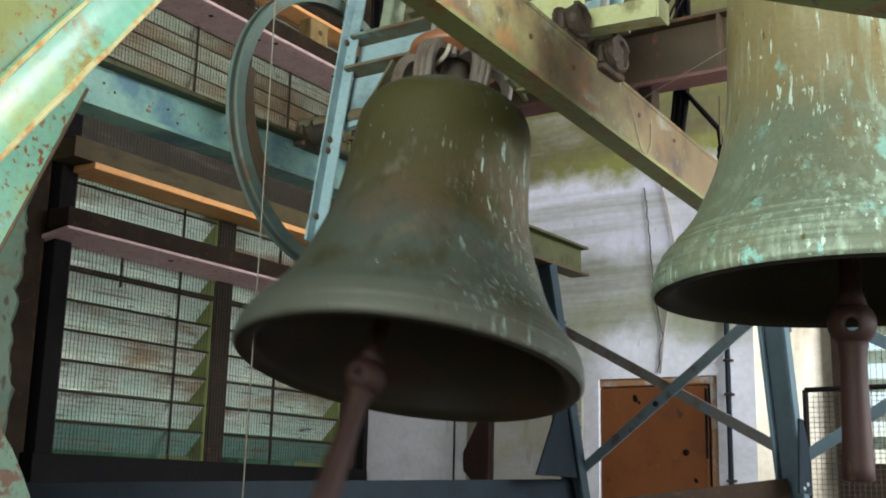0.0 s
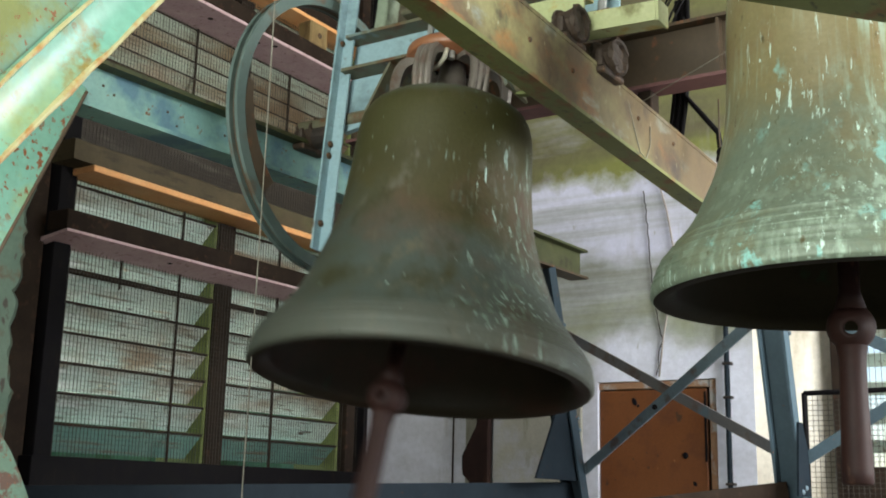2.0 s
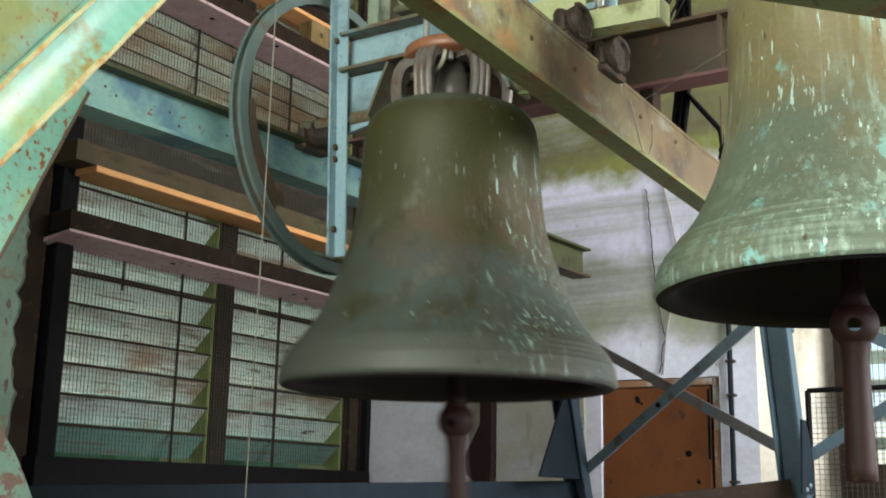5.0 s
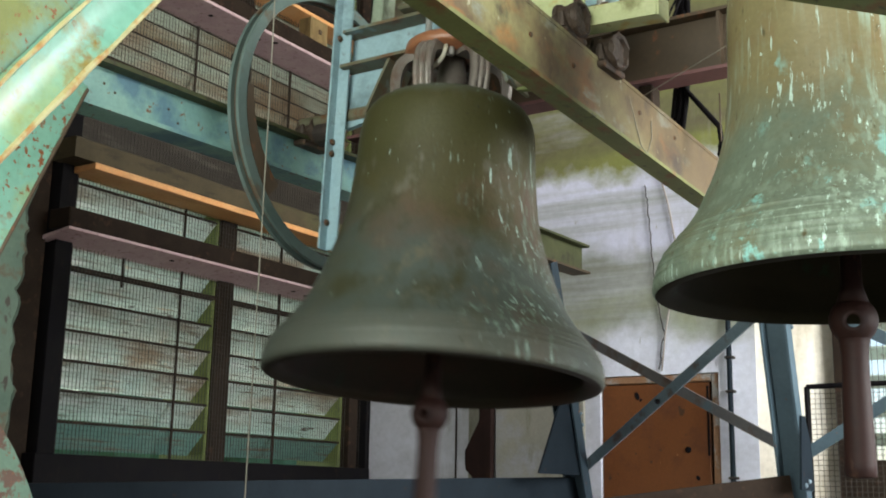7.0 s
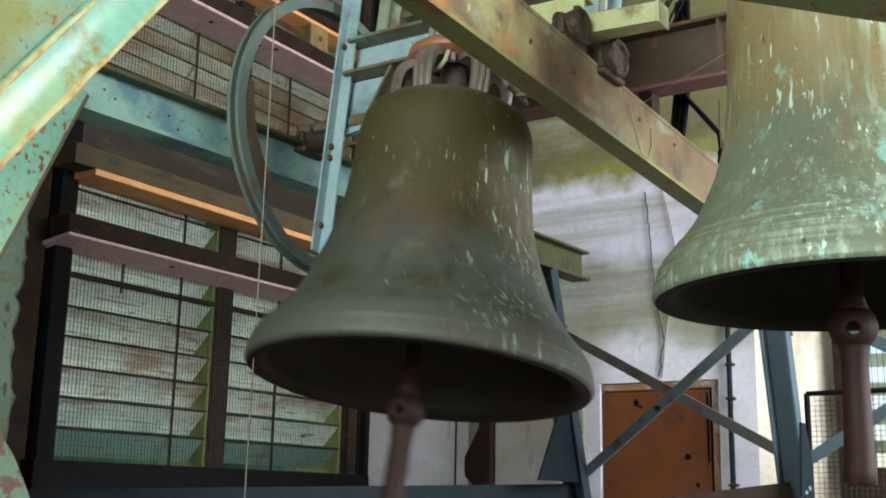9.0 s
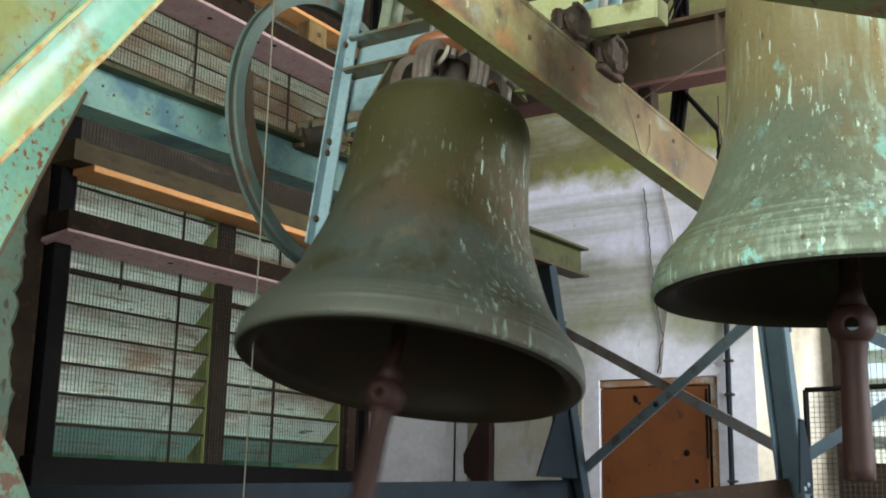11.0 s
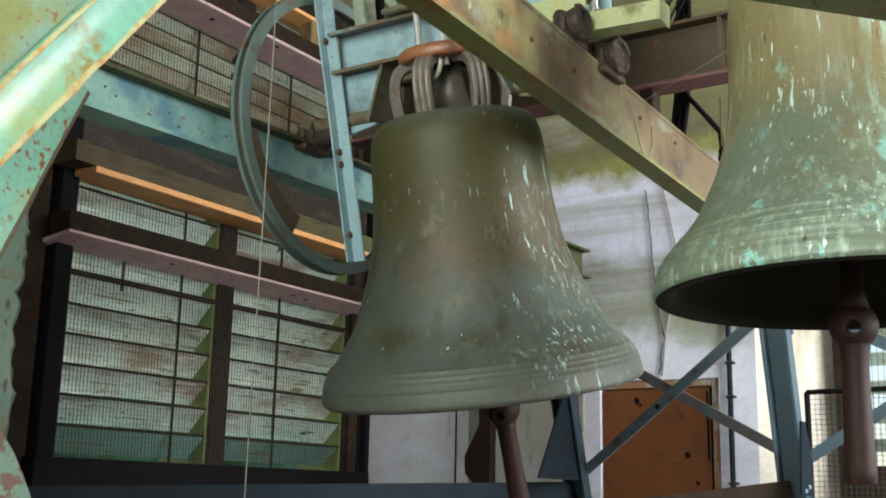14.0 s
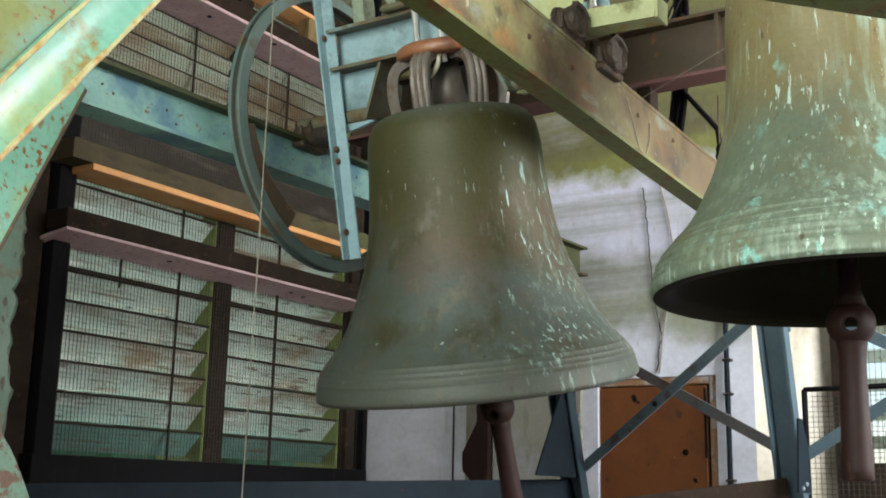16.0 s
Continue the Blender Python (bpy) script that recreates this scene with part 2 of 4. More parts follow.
# broad grey layers paint shade upward and westward; green and streaks are stains
plaster = surface("white_plaster_stained_shaded", (0.73, 0.75, 0.87), (0.82, 0.83, 0.94), 1.6,
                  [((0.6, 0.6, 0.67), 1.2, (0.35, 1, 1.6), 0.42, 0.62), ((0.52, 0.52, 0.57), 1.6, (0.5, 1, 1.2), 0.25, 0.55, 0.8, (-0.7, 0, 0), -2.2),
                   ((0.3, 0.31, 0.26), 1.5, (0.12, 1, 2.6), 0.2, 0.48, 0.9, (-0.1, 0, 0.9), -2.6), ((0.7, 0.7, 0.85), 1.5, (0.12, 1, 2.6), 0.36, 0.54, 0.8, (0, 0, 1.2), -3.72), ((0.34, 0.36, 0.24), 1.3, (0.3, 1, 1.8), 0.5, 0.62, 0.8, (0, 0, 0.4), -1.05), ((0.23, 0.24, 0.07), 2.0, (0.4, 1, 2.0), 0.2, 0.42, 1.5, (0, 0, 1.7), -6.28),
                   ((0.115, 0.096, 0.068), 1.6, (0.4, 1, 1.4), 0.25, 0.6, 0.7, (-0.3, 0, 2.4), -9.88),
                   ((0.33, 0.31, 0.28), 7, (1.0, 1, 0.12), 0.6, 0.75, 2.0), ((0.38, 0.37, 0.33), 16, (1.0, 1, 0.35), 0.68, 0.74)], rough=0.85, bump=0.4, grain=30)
# the warm pale tint paints sunlight onto the reveal's plaster
reveal_plaster = surface("plaster_reveal_sun_tint", (0.66, 0.6, 0.5), (0.78, 0.72, 0.62), 2.0, [((0.42, 0.36, 0.27), 3.0, (1, 1, 0.4), 0.48, 0.64), ((0.5, 0.47, 0.42), 9, (1, 1, 0.2), 0.58, 0.7)], rough=0.85, bump=0.3, grain=30)
orange_board = surface("orange_brown_board", (0.14, 0.043, 0.009), (0.17, 0.056, 0.013), 3.0, [((0.11, 0.036, 0.012), 6, (1, 1, 1), 0.5, 0.7), ((0.06, 0.03, 0.015), 13, (1, 1, 1), 0.64, 0.69), ((0.5, 0.3, 0.15), 40, (1, 1, 0.3), 0.68, 0.72)], rough=0.6)
worn_frame = surface("worn_orange_frame", (0.3, 0.15, 0.075), (0.36, 0.21, 0.12), 7.0, [((0.4, 0.38, 0.36), 12, (1, 1, 1), 0.48, 0.6), ((0.2, 0.09, 0.04), 20, (1, 1, 1), 0.6, 0.7)], rough=0.7)
clapper_mat = surface("clapper_iron", (0.02, 0.0075, 0.006), (0.031, 0.0125, 0.0095), 7.0, [((0.02, 0.01, 0.01), 18, (1, 1, 0.4), 0.52, 0.68), ((0.06, 0.03, 0.02), 30, (1, 1, 0.3), 0.62, 0.7)], rough=0.6, metal=0.0, spec=0.2)
rusted = surface("orange_rust_plate", (0.24, 0.09, 0.04), (0.33, 0.14, 0.065), 8.0, [((0.12, 0.05, 0.03), 12, (1, 1, 1), 0.52, 0.68)], rough=0.42, bump=0.4, spec=0.6)
grey_iron = surface("grey_cast_crown", (0.15, 0.13, 0.11), (0.21, 0.18, 0.155), 9.0, [((0.13, 0.08, 0.055), 12, (1, 1, 1), 0.5, 0.68), ((0.32, 0.29, 0.26), 45, (1, 1, 0.15), 0.6, 0.68)], rough=0.42, metal=0.25, bump=0.35)
black = surface("black_iron", (0.004, 0.003, 0.005), (0.007, 0.006, 0.006), 10.0, [((0.016, 0.01, 0.008), 16, (1, 1, 0.4), 0.6, 0.72)], rough=0.7, spec=0.1)
# the conduit's navy; on gussets and foot channel it paints shade
navy = surface("navy_and_shaded_blue", (0.008, 0.013, 0.019), (0.013, 0.02, 0.027), 5.0, [((0.05, 0.025, 0.015), 24, (1, 1, 1), 0.66, 0.74)], rough=0.7, spec=0.12)
grease = surface("greasy_iron", (0.02, 0.016, 0.014), (0.04, 0.03, 0.024), 14.0, [((0.07, 0.04, 0.03), 18, (1, 1, 1), 0.56, 0.7)], rough=0.6, bump=0.8, grain=50)
rust_grease = surface("rusty_greasy_iron", (0.035, 0.024, 0.017), (0.06, 0.038, 0.024), 14.0, [((0.12, 0.06, 0.03), 18, (1, 1, 1), 0.55, 0.68)], rough=0.65, bump=0.8, grain=50)
brace_blue = surface("brace_grey_blue", (0.13, 0.18, 0.22), (0.18, 0.24, 0.28), 5.0, [((0.12, 0.1, 0.1), 12, (1, 1, 1), 0.56, 0.68)], rough=0.5)
brace_grey = surface("brace_worn_grey", (0.15, 0.15, 0.16), (0.19, 0.18, 0.18), 5.0, [((0.14, 0.09, 0.07), 9, (1, 1, 1), 0.5, 0.66), ((0.12, 0.17, 0.21), 6, (1, 1, 1), 0.58, 0.68)], rough=0.55)
dusty = surface("dusty_grey_sheath", (0.28, 0.24, 0.22), (0.34, 0.3, 0.27), 9.0, rough=0.8)
grey_tan = surface("grey_tan_shade_and_board", (0.22, 0.21, 0.17), (0.3, 0.28, 0.24), 2.5, [((0.3, 0.3, 0.34), 2, (1, 1, 1), 0.5, 0.65), ((0.16, 0.15, 0.1), 9, (1, 1, 0.2), 0.6, 0.72)], rough=0.8)
cream_pale = surface("pale_cream_paint", (0.5, 0.48, 0.38), (0.6, 0.57, 0.46), 14.0, [((0.3, 0.24, 0.15), 30, (1, 1, 1), 0.55, 0.7)], rough=0.5)
girder_olive = surface("olive_flange_rusted", (0.12, 0.135, 0.04), (0.17, 0.18, 0.06), 4.0,
                       [((0.07, 0.05, 0.02), 5, (1, 0.4, 1), 0.4, 0.58, 1.2, (0, 0.2, 0), -0.55), ((0.17, 0.08, 0.025), 12, (1, 0.6, 1), 0.55, 0.66), ((0.04, 0.03, 0.018), 24, (1, 0.5, 1), 0.6, 0.7)], rough=0.5)
yoke_edge = surface("olive_rusted_flange", (0.1, 0.1, 0.06), (0.15, 0.14, 0.09), 6.0, [((0.13, 0.065, 0.03), 12, (1, 1, 1), 0.5, 0.65), ((0.18, 0.27, 0.28), 7, (1, 1, 1), 0.6, 0.7)], rough=0.55)
cream = surface("cream_green_paint", (0.38, 0.42, 0.2), (0.48, 0.5, 0.28), 5.0, [((0.42, 0.3, 0.08), 9, (1, 1, 1), 0.52, 0.62), ((0.2, 0.2, 0.08), 6, (1, 1, 1), 0.55, 0.66), (RUST, 20, (1, 1, 1), 0.64, 0.7)], rough=0.45)
sage = surface("sage_green_paint", (0.2, 0.25, 0.18), (0.27, 0.32, 0.24), 6.0, [((0.1, 0.11, 0.07), 9, (1, 1, 1), 0.52, 0.68)], rough=0.5)
zinc = surface("zinc_bolt", (0.5, 0.5, 0.48), (0.6, 0.6, 0.58), 12.0, rough=0.35, metal=0.7)
cord = surface("pale_cord", (0.2, 0.19, 0.15), (0.27, 0.25, 0.2), 30.0, rough=0.9)
leaf_mat = surface("leaf_green", (0.05, 0.14, 0.06), (0.11, 0.25, 0.12), 2.0, rough=0.7, piece=0.3)
grass = surface("grass_ground", (0.07, 0.13, 0.04), (0.1, 0.16, 0.05), 0.3, rough=0.9)
board_dark = surface("dusty_floor_board", (0.11, 0.09, 0.07), (0.15, 0.125, 0.1), 3.0, rough=0.8)


# ---- shapes ----
def part(name, bm, material, parent=None, label=""):
    bmesh.ops.recalc_face_normals(bm, faces=bm.faces)
    me = bpy.data.meshes.new(name)
    bm.to_mesh(me)
    bm.free()
    me.materials.append(material)
    ob = new(name, me)
    if parent is not None:
        ob.parent = parent
    if label:
        ob["label"] = label
    return ob


def smooth(ob):
    for p in ob.data.polygons:
        p.use_smooth = True
    return ob


def thing(name, at, label, category, group="", kind=""):
    ob = new(name)
    ob.empty_display_size = 0.1
    ob.location = at
    return tagged(ob, label, category, group, kind)


def box(bm, lo, hi, m=None, bevel=0.0):
    lo, hi = Vector(lo), Vector(hi)
    g = bmesh.ops.create_cube(bm, size=1)
    vs = g["verts"]
    for v in vs:
        v.co = Vector((lo[i] + (v.co[i] + 0.5) * (hi[i] - lo[i]) for i in range(3)))
    if bevel:
        es = list({e for v in vs for e in v.link_edges})
        r = bmesh.ops.bevel(bm, geom=es, offset=bevel, segments=1, affect="EDGES")
        vs = list({v for f in r["faces"] for v in f.verts} | {v for v in vs if v.is_valid})
    if m is not None:
        bmesh.ops.transform(bm, matrix=m, verts=vs)
    return bm


def solid(lo, hi, bevel=0.0):
    return box(bmesh.new(), lo, hi, None, bevel)


def along(a, b, up=(0, 0, 1)):
    """A frame at a whose x runs to b and whose z leans to up."""
    a, b = Vector(a), Vector(b)
    x = (b - a).normalized()
    y = Vector(up).cross(x).normalized()
    z = x.cross(y)
    m = Matrix((x, y, z)).transposed().to_4x4()
    m.translation = a
    return m, (b - a).length


def extrude(section, a, b, up=(0, 0, 1), bm=None):
    """A closed section of (y, z) swept from a to b."""
    m, n = along(a, b, up)
    bm = bm or bmesh.new()
    p = [bm.verts.new(m @ Vector((0, y, z))) for y, z in section]
    q = [bm.verts.new(m @ Vector((n, y, z))) for y, z in section]
    k = len(section)
    for i in range(k):
        bm.faces.new((p[i], p[(i + 1) % k], q[(i + 1) % k], q[i]))
    bm.faces.new(p)
    bm.faces.new(q)
    return bm


def i_section(w, h, tf=0.014, tw=0.01):
    a, b, c, d = w / 2, h / 2, tw / 2, h / 2 - tf
    return [(-a, -b), (a, -b), (a, -d), (c, -d), (c, d), (a, d), (a, b), (-a, b), (-a, d), (-c, d), (-c, -d), (-a, -d)]


def l_section(w, h, t=0.01):
    return [(0, 0), (w, 0), (w, t), (t, t), (t, h), (0, h)]


def c_section(w, h, t=0.012):
    return [(0, -h / 2), (w, -h / 2), (w, -h / 2 + t), (t, -h / 2 + t), (t, h / 2 - t), (w, h / 2 - t), (w, h / 2), (0, h / 2)]


def tube(points, r, seg=8, bm=None):
    bm = bm or bmesh.new()
    pts = [Vector(p) for p in points]
    rings = []
    ref = Vector((0.31, 0.52, 0.79))
    for i, p in enumerate(pts):
        d = (pts[min(i + 1, len(pts) - 1)] - pts[max(i - 1, 0)]).normalized()
        u = d.cross(ref).normalized()
        w = d.cross(u)
        rr = r[i] if isinstance(r, (list, tuple)) else r
        rings.append([bm.verts.new(p + rr * (math.cos(6.28318 * k / seg) * u + math.sin(6.28318 * k / seg) * w)) for k in range(seg)])
    for s, t in zip(rings, rings[1:]):
        for k in range(seg):
            bm.faces.new((s[k], s[(k + 1) % seg], t[(k + 1) % seg], t[k]))
    bm.faces.new(rings[0])
    bm.faces.new(rings[-1])
    return bm


def lathe(profile, seg=72, bm=None, at=(0, 0, 0)):
    """Profile of (r, z) turned about z; r = 0 closes it."""
    bm = bm or bmesh.new()
    at = Vector(at)
    rings = []
    for r, z in profile:
        if r < 1e-6:
            rings.append([bm.verts.new(at + Vector((0, 0, z)))])
        else:
            rings.append([bm.verts.new(at + Vector((r * math.cos(6.2831853 * k / seg), r * math.sin(6.2831853 * k / seg), z))) for k in range(seg)])
    for s, t in zip(rings, rings[1:]):
        for k in range(seg):
            a, b = s[k % len(s)], s[(k + 1) % len(s)]
            c, d = t[(k + 1) % len(t)], t[k % len(t)]
            vs = [v for i, v in enumerate((a, b, c, d)) if v not in (a, b, c, d)[:i]]
            if len(vs) > 2:
                bm.faces.new(vs)
    return bm


def fine(profile, n=5):
    """The profile rounded by a Catmull-Rom curve through its points."""
    p = [profile[0], *profile, profile[-1]]
    out = []
    for i in range(1, len(p) - 2):
        for k in range(n):
            t = k / n
            out.append(tuple(0.5 * (2 * p[i][j] + (p[i + 1][j] - p[i - 1][j]) * t + (2 * p[i - 1][j] - 5 * p[i][j] + 4 * p[i + 1][j] - p[i + 2][j]) * t * t
                                    + (3 * p[i][j] - p[i - 1][j] - 3 * p[i + 1][j] + p[i + 2][j]) * t ** 3) for j in range(2)))
    return out + [profile[-1]]


def ridge(profile, heights, lift=0.0025, half=0.0035):
    """Raised mouldings on a profile at the heights given."""
    out = []
    for z in heights:
        for dz, up in ((-half, 0), (-half * 0.5, lift), (half * 0.5, lift), (half, 0)):
            out.append((z + dz, up))
    zs = [q[1] for q in profile]
    rs = [q[0] for q in profile]
    pts = [(z, r) for r, z in profile if all(abs(z - h) > half for h in heights)]
    pts += [(z, float(np.interp(z, zs, rs)) + up) for z, up in out]
    return [(r, z) for z, r in sorted(pts)]


# ---- the large structure ----
XW, YB = -4.9, 6.55          # planes of the louvred wall and of the plastered wall
TOP = 6.4


def structure(name, bm, material, label):
    return tagged(part(name, bm, material), label, "", "", "structure")


structure("floor", solid((-5.4, -2.4, -0.2), (3.4, 7.4, 0)), board_dark, "dusty timber floor of the belfry")
structure("ceiling", solid((-5.4, -2.4, TOP), (3.4, 7.4, TOP + 0.2)), board_dark, "dark boarded ceiling of the belfry")
ground_bm = bmesh.new()
box(ground_bm, (-900, -900, -14.2), (900, 900, -14))
structure("ground", ground_bm, grass, "green ground far below the tower")


def trees_far(x, y0, y1, rows):
    """A far belt of woods: overlapping uneven clumps of leaf tufts."""
    bm = bmesh.new()
    for k in range(rows):
        y, z, d = random.uniform(y0, y1), random.uniform(-13, 5), random.uniform(-6, 6)
        r = random.uniform(1.2, 3.0)
        g = bmesh.ops.create_icosphere(bm, subdivisions=2, radius=r)
        for v in g["verts"]:
            c = v.co.normalized()
            v.co = c * r * (1 + 0.5 * noise.noise(c * 2.5 + Vector((k, 0, 0)))) + Vector((x + d, y, z))
    return bm


tagged(part("far_woods", trees_far(-38, -5, 65, 560), leaf_mat), "green woods beyond the tower", "trees", "", "stuff")


def wall_with_hole(axis, at, thick, lo, hi, holes, z0=0.0, z1=TOP):
    """A wall of boxes on one axis, with openings (from, to, sill, head)."""
    bm = bmesh.new()

    def piece(a, b, c, d):
        if b - a > 0.001 and d - c > 0.001:
            if axis == "x":
                box(bm, (min(at, at + thick), a, c), (max(at, at + thick), b, d))
            else:
                box(bm, (a, min(at, at + thick), c), (b, max(at, at + thick), d))
    x = lo
    for a, b, s, h in sorted(holes):
        piece(x, a, z0, z1)
        piece(a, b, z0, s)
        piece(a, b, h, z1)
        x = b
    piece(x, hi, z0, z1)
    return bm


structure("wall_west", wall_with_hole("x", XW, -0.5, -2.4, YB, [(3.72, 6.5, 1.66, 5.6)]), frame_dark, "dark brown wall round the louvred opening")
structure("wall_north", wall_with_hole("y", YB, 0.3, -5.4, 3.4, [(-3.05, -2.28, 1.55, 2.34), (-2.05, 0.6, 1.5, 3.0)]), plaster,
          "white plaster wall with green and grey stains and painted grey shade")
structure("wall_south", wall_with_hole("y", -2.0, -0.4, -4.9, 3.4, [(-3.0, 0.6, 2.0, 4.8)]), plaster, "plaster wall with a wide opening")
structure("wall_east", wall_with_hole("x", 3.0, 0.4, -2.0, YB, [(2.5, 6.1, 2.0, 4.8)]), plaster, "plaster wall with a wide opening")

# splayed reveal of the far opening
bm = bmesh.new()
foot = [(-2.05, YB + 0.002), (-1.66, YB + 0.298), (-2.05, YB + 0.298)]
low = [bm.verts.new((x, y, 1.5)) for x, y in foot]
high = [bm.verts.new((x, y, 3.0)) for x, y in foot]
for k in range(3):
    bm.faces.new((low[k], low[(k + 1) % 3], high[(k + 1) % 3], high[k]))
bm.faces.new(low), bm.faces.new(high)
structure("reveal", bm, reveal_plaster, "splayed plaster reveal tinted warm for sunlight beside the far opening")


# ---- louvred window ----
def louvre_window():
    w = thing("window_1", (XW, 5.1, 1.7), "tall louvred belfry opening with weathered slats behind wire mesh", "window", "", "structure")
    inv = Matrix.Translation((-XW, -5.1, -1.7))

    def add(name, bm, mat, label="", parent=None):
        bmesh.ops.transform(bm, matrix=inv, verts=bm.verts)
        return part(name, bm, mat, parent or w, label)

    def bar(name, y0, y1, z0, z1, x0, x1, mat, label="", bevel=0.004):
        return add(name, solid((x0, y0, z0), (x1, y1, z1), bevel), mat, label)

    bar("post", 3.755, 3.865, 1.66, 5.6, -4.96, -4.86, black, "black painted post")
    bar("post", 5.018, 5.155, 1.66, 3.42, -4.98, -4.905, frame_dark)
    bar("post", 5.075, 5.2, 3.92, 5.6, -4.98, -4.905, frame_dark)
    bar("post", 6.325, 6.42, 1.66, 5.6, -4.98, -4.86, frame_dark)
    bar("post", 6.50, 6.546, 1.66, 5.6, -4.98, -4.84, black)
    bar("window_sill", 3.70, 6.5, 1.56, 1.765, -5.02, -4.80, black, "black sill rail")
    # heavy transoms
    pb = bar("transom", 3.70, 6.5, 2.917, 3.02, -4.86, -4.70, frame_dark, "brown painted transom")
    # soffit colours are raised so that the undersides read as lit
    add("soffit", extrude([(0, 2.862), (0.235, 2.9), (0.235, 2.915), (0, 2.884)], (-4.93, 6.5, 0), (-4.93, 3.70, 0)), pink, "dusty pink underside, coloured as lit")
    bm = bmesh.new()
    rings = []
    for k in range(71):
        y = 3.70 + 0.04 * k
        e = 3.405 + 0.012 * noise.noise((y * 3, 2, 7)) + 0.01 * noise.noise((y * 14, 5, 1))
        rings.append([bm.verts.new(p) for p in ((-4.70, y, 3.29), (-4.70, y, e - 0.008), (-4.712, y, e), (-4.88, y, e), (-4.88, y, 3.29))])
    for p, q in zip(rings, rings[1:]):
        for i in range(5):
            bm.faces.new((p[i], p[(i + 1) % 5], q[(i + 1) % 5], q[i]))
    bm.faces.new(rings[0]), bm.faces.new(rings[-1])
    add("transom", bm, brown_timber, "rough olive-brown timber transom")
    bar("soffit", 3.83, 6.5, 3.252, 3.288, -4.93, -4.69, timber, "orange timber underside, coloured as lit")
    bar("spandrel", 3.60, 6.5, 3.40, 3.95, -4.94, -4.90, spandrel_board, "dark boarded spandrel")
    bar("rail", 3.60, 6.5, 3.93, 3.97, -4.89, -4.84, frame_dark)
    bar("transom", 3.70, 6.5, 4.452, 4.56, -4.88, -4.61, frame_dark, "brown painted transom")
    bar("soffit", 3.60, 6.5, 4.43, 4.451, -4.95, -4.60, pink, "dusty pink underside, coloured as lit")
    bar("transom", 4.3, 6.5, 4.83, 4.94, -4.88, -4.74, frame_dark, "brown painted transom")
    bar("soffit", 4.3, 6.5, 4.80, 4.828, -4.95, -4.74, timber, "orange timber underside, coloured as lit")
    bar("block", 5.44, 5.62, 4.54, 4.72, -4.73, -4.61, old_wood, "old brown wooden block", 0.012)
    h = part("bolt_hole", lathe([(0, 0), (0.02, 0), (0.014, 0.006), (0, 0.006)], 12), brown, w, "rusty bolt head")
    h.matrix_local = inv @ Matrix.Translation((-4.609, 5.53, 4.63)) @ pose(0, 0, 0, 0, 90, 0)
    bar("rail", 3.87, 6.4, 2.742, 2.768, -4.93, -4.915, frame_dark)
    for y, head in ((4.993, 3.42), (6.30, 5.58), (3.868, 5.58)):
        bar("cheek", y, y + 0.022, 1.77, head, -5.3, -4.925, cheek_mat, "yellow-green lit side board")
    for y, x, z in ((4.62, -4.72, 4.4285), (5.05, -4.72, 4.4285), (5.15, -4.66, 4.4285), (5.8, -4.7, 4.4285), (4.5, -4.78, 2.885), (5.6, -4.8, 2.882), (5.75, -4.82, 2.879)):
        h = part("bolt_hole", lathe([(0, 0), (0.017, 0), (0.013, -0.003), (0, -0.002)], 12), black, w, "dark bolt hole")
        h.matrix_local = inv @ Matrix.Translation((x, y, z))
    # thin upright rods
    for y in (4.705, 5.588):
        for z0, z1 in ((1.765, 2.87), (3.02, 3.27), (3.96, 4.43)):
            add("rod", tube([(-4.905, y, z0), (-4.905, y, z1)], 0.009, 6), frame_dark)
    for y in (4.26,):
        add("rod", tube([(-4.91, y, 2.70), (-4.91, y, 2.90)], 0.006, 6), frame_dark)
    # slats, one mesh shared per bay
    for y0, y1, z0, pitch, count, edge in ((3.892, 4.991, 1.935, 0.1612, 10, 0.0075), (5.157, 6.298, 1.935, 0.1612, 10, 0.0075), (3.892, 5.135, 4.005, 0.106, 15, 0.004), (5.14, 6.298, 4.005, 0.106, 15, 0.004)):
        first = None
        for k in range(count):
            z = z0 + pitch * k
            if first is None:
                bm = bmesh.new()
                m = Matrix.Translation((-0.03, 0, 0)) @ Matrix.Rotation(radians(-45), 4, "Y")
                box(bm, (-0.187, y0, -0.007), (0.0, y1, 0.007), None, 0.003)
                bmesh.ops.transform(bm, matrix=m, verts=bm.verts)
                bmesh.ops.translate(bm, vec=(0, -5.1, 0), verts=bm.verts)
                ob = part("slat", bm, slat_paint, w)
                first = ob.data
            else:
                ob = new("slat", first)
                ob.parent = w
            if z < 2.0 or z > 3.9:
                ob.material_slots[0].link = "OBJECT"
                ob.material_slots[0].material = slat_teal if z < 2.0 else slat_upper
            ob.location = (0, 0, z - 1.7)
            ob.rotation_euler = (random.uniform(-0.003, 0.003), random.uniform(-0.03, 0.03), 0)
            bar("slat_edge", y0, y1, z - edge, z + edge, -4.93, -4.918, frame_dark, "", 0.002)
    # wire mesh
    bm = bmesh.new()

    def wire(a, b, r=0.0011):
        lo = [min(p, q) - r for p, q in zip(a, b)]
        hi = [max(p, q) + r for p, q in zip(a, b)]
        vs = [bm.verts.new((lo[0] if i & 1 else hi[0], lo[1] if i & 2 else hi[1], lo[2] if i & 4 else hi[2])) for i in range(8)]
        for f in ((0, 1, 3, 2), (4, 6, 7, 5), (0, 4, 5, 1), (2, 3, 7, 6), (0, 2, 6, 4), (1, 5, 7, 3)):
            bm.faces.new([vs[i] for i in f])
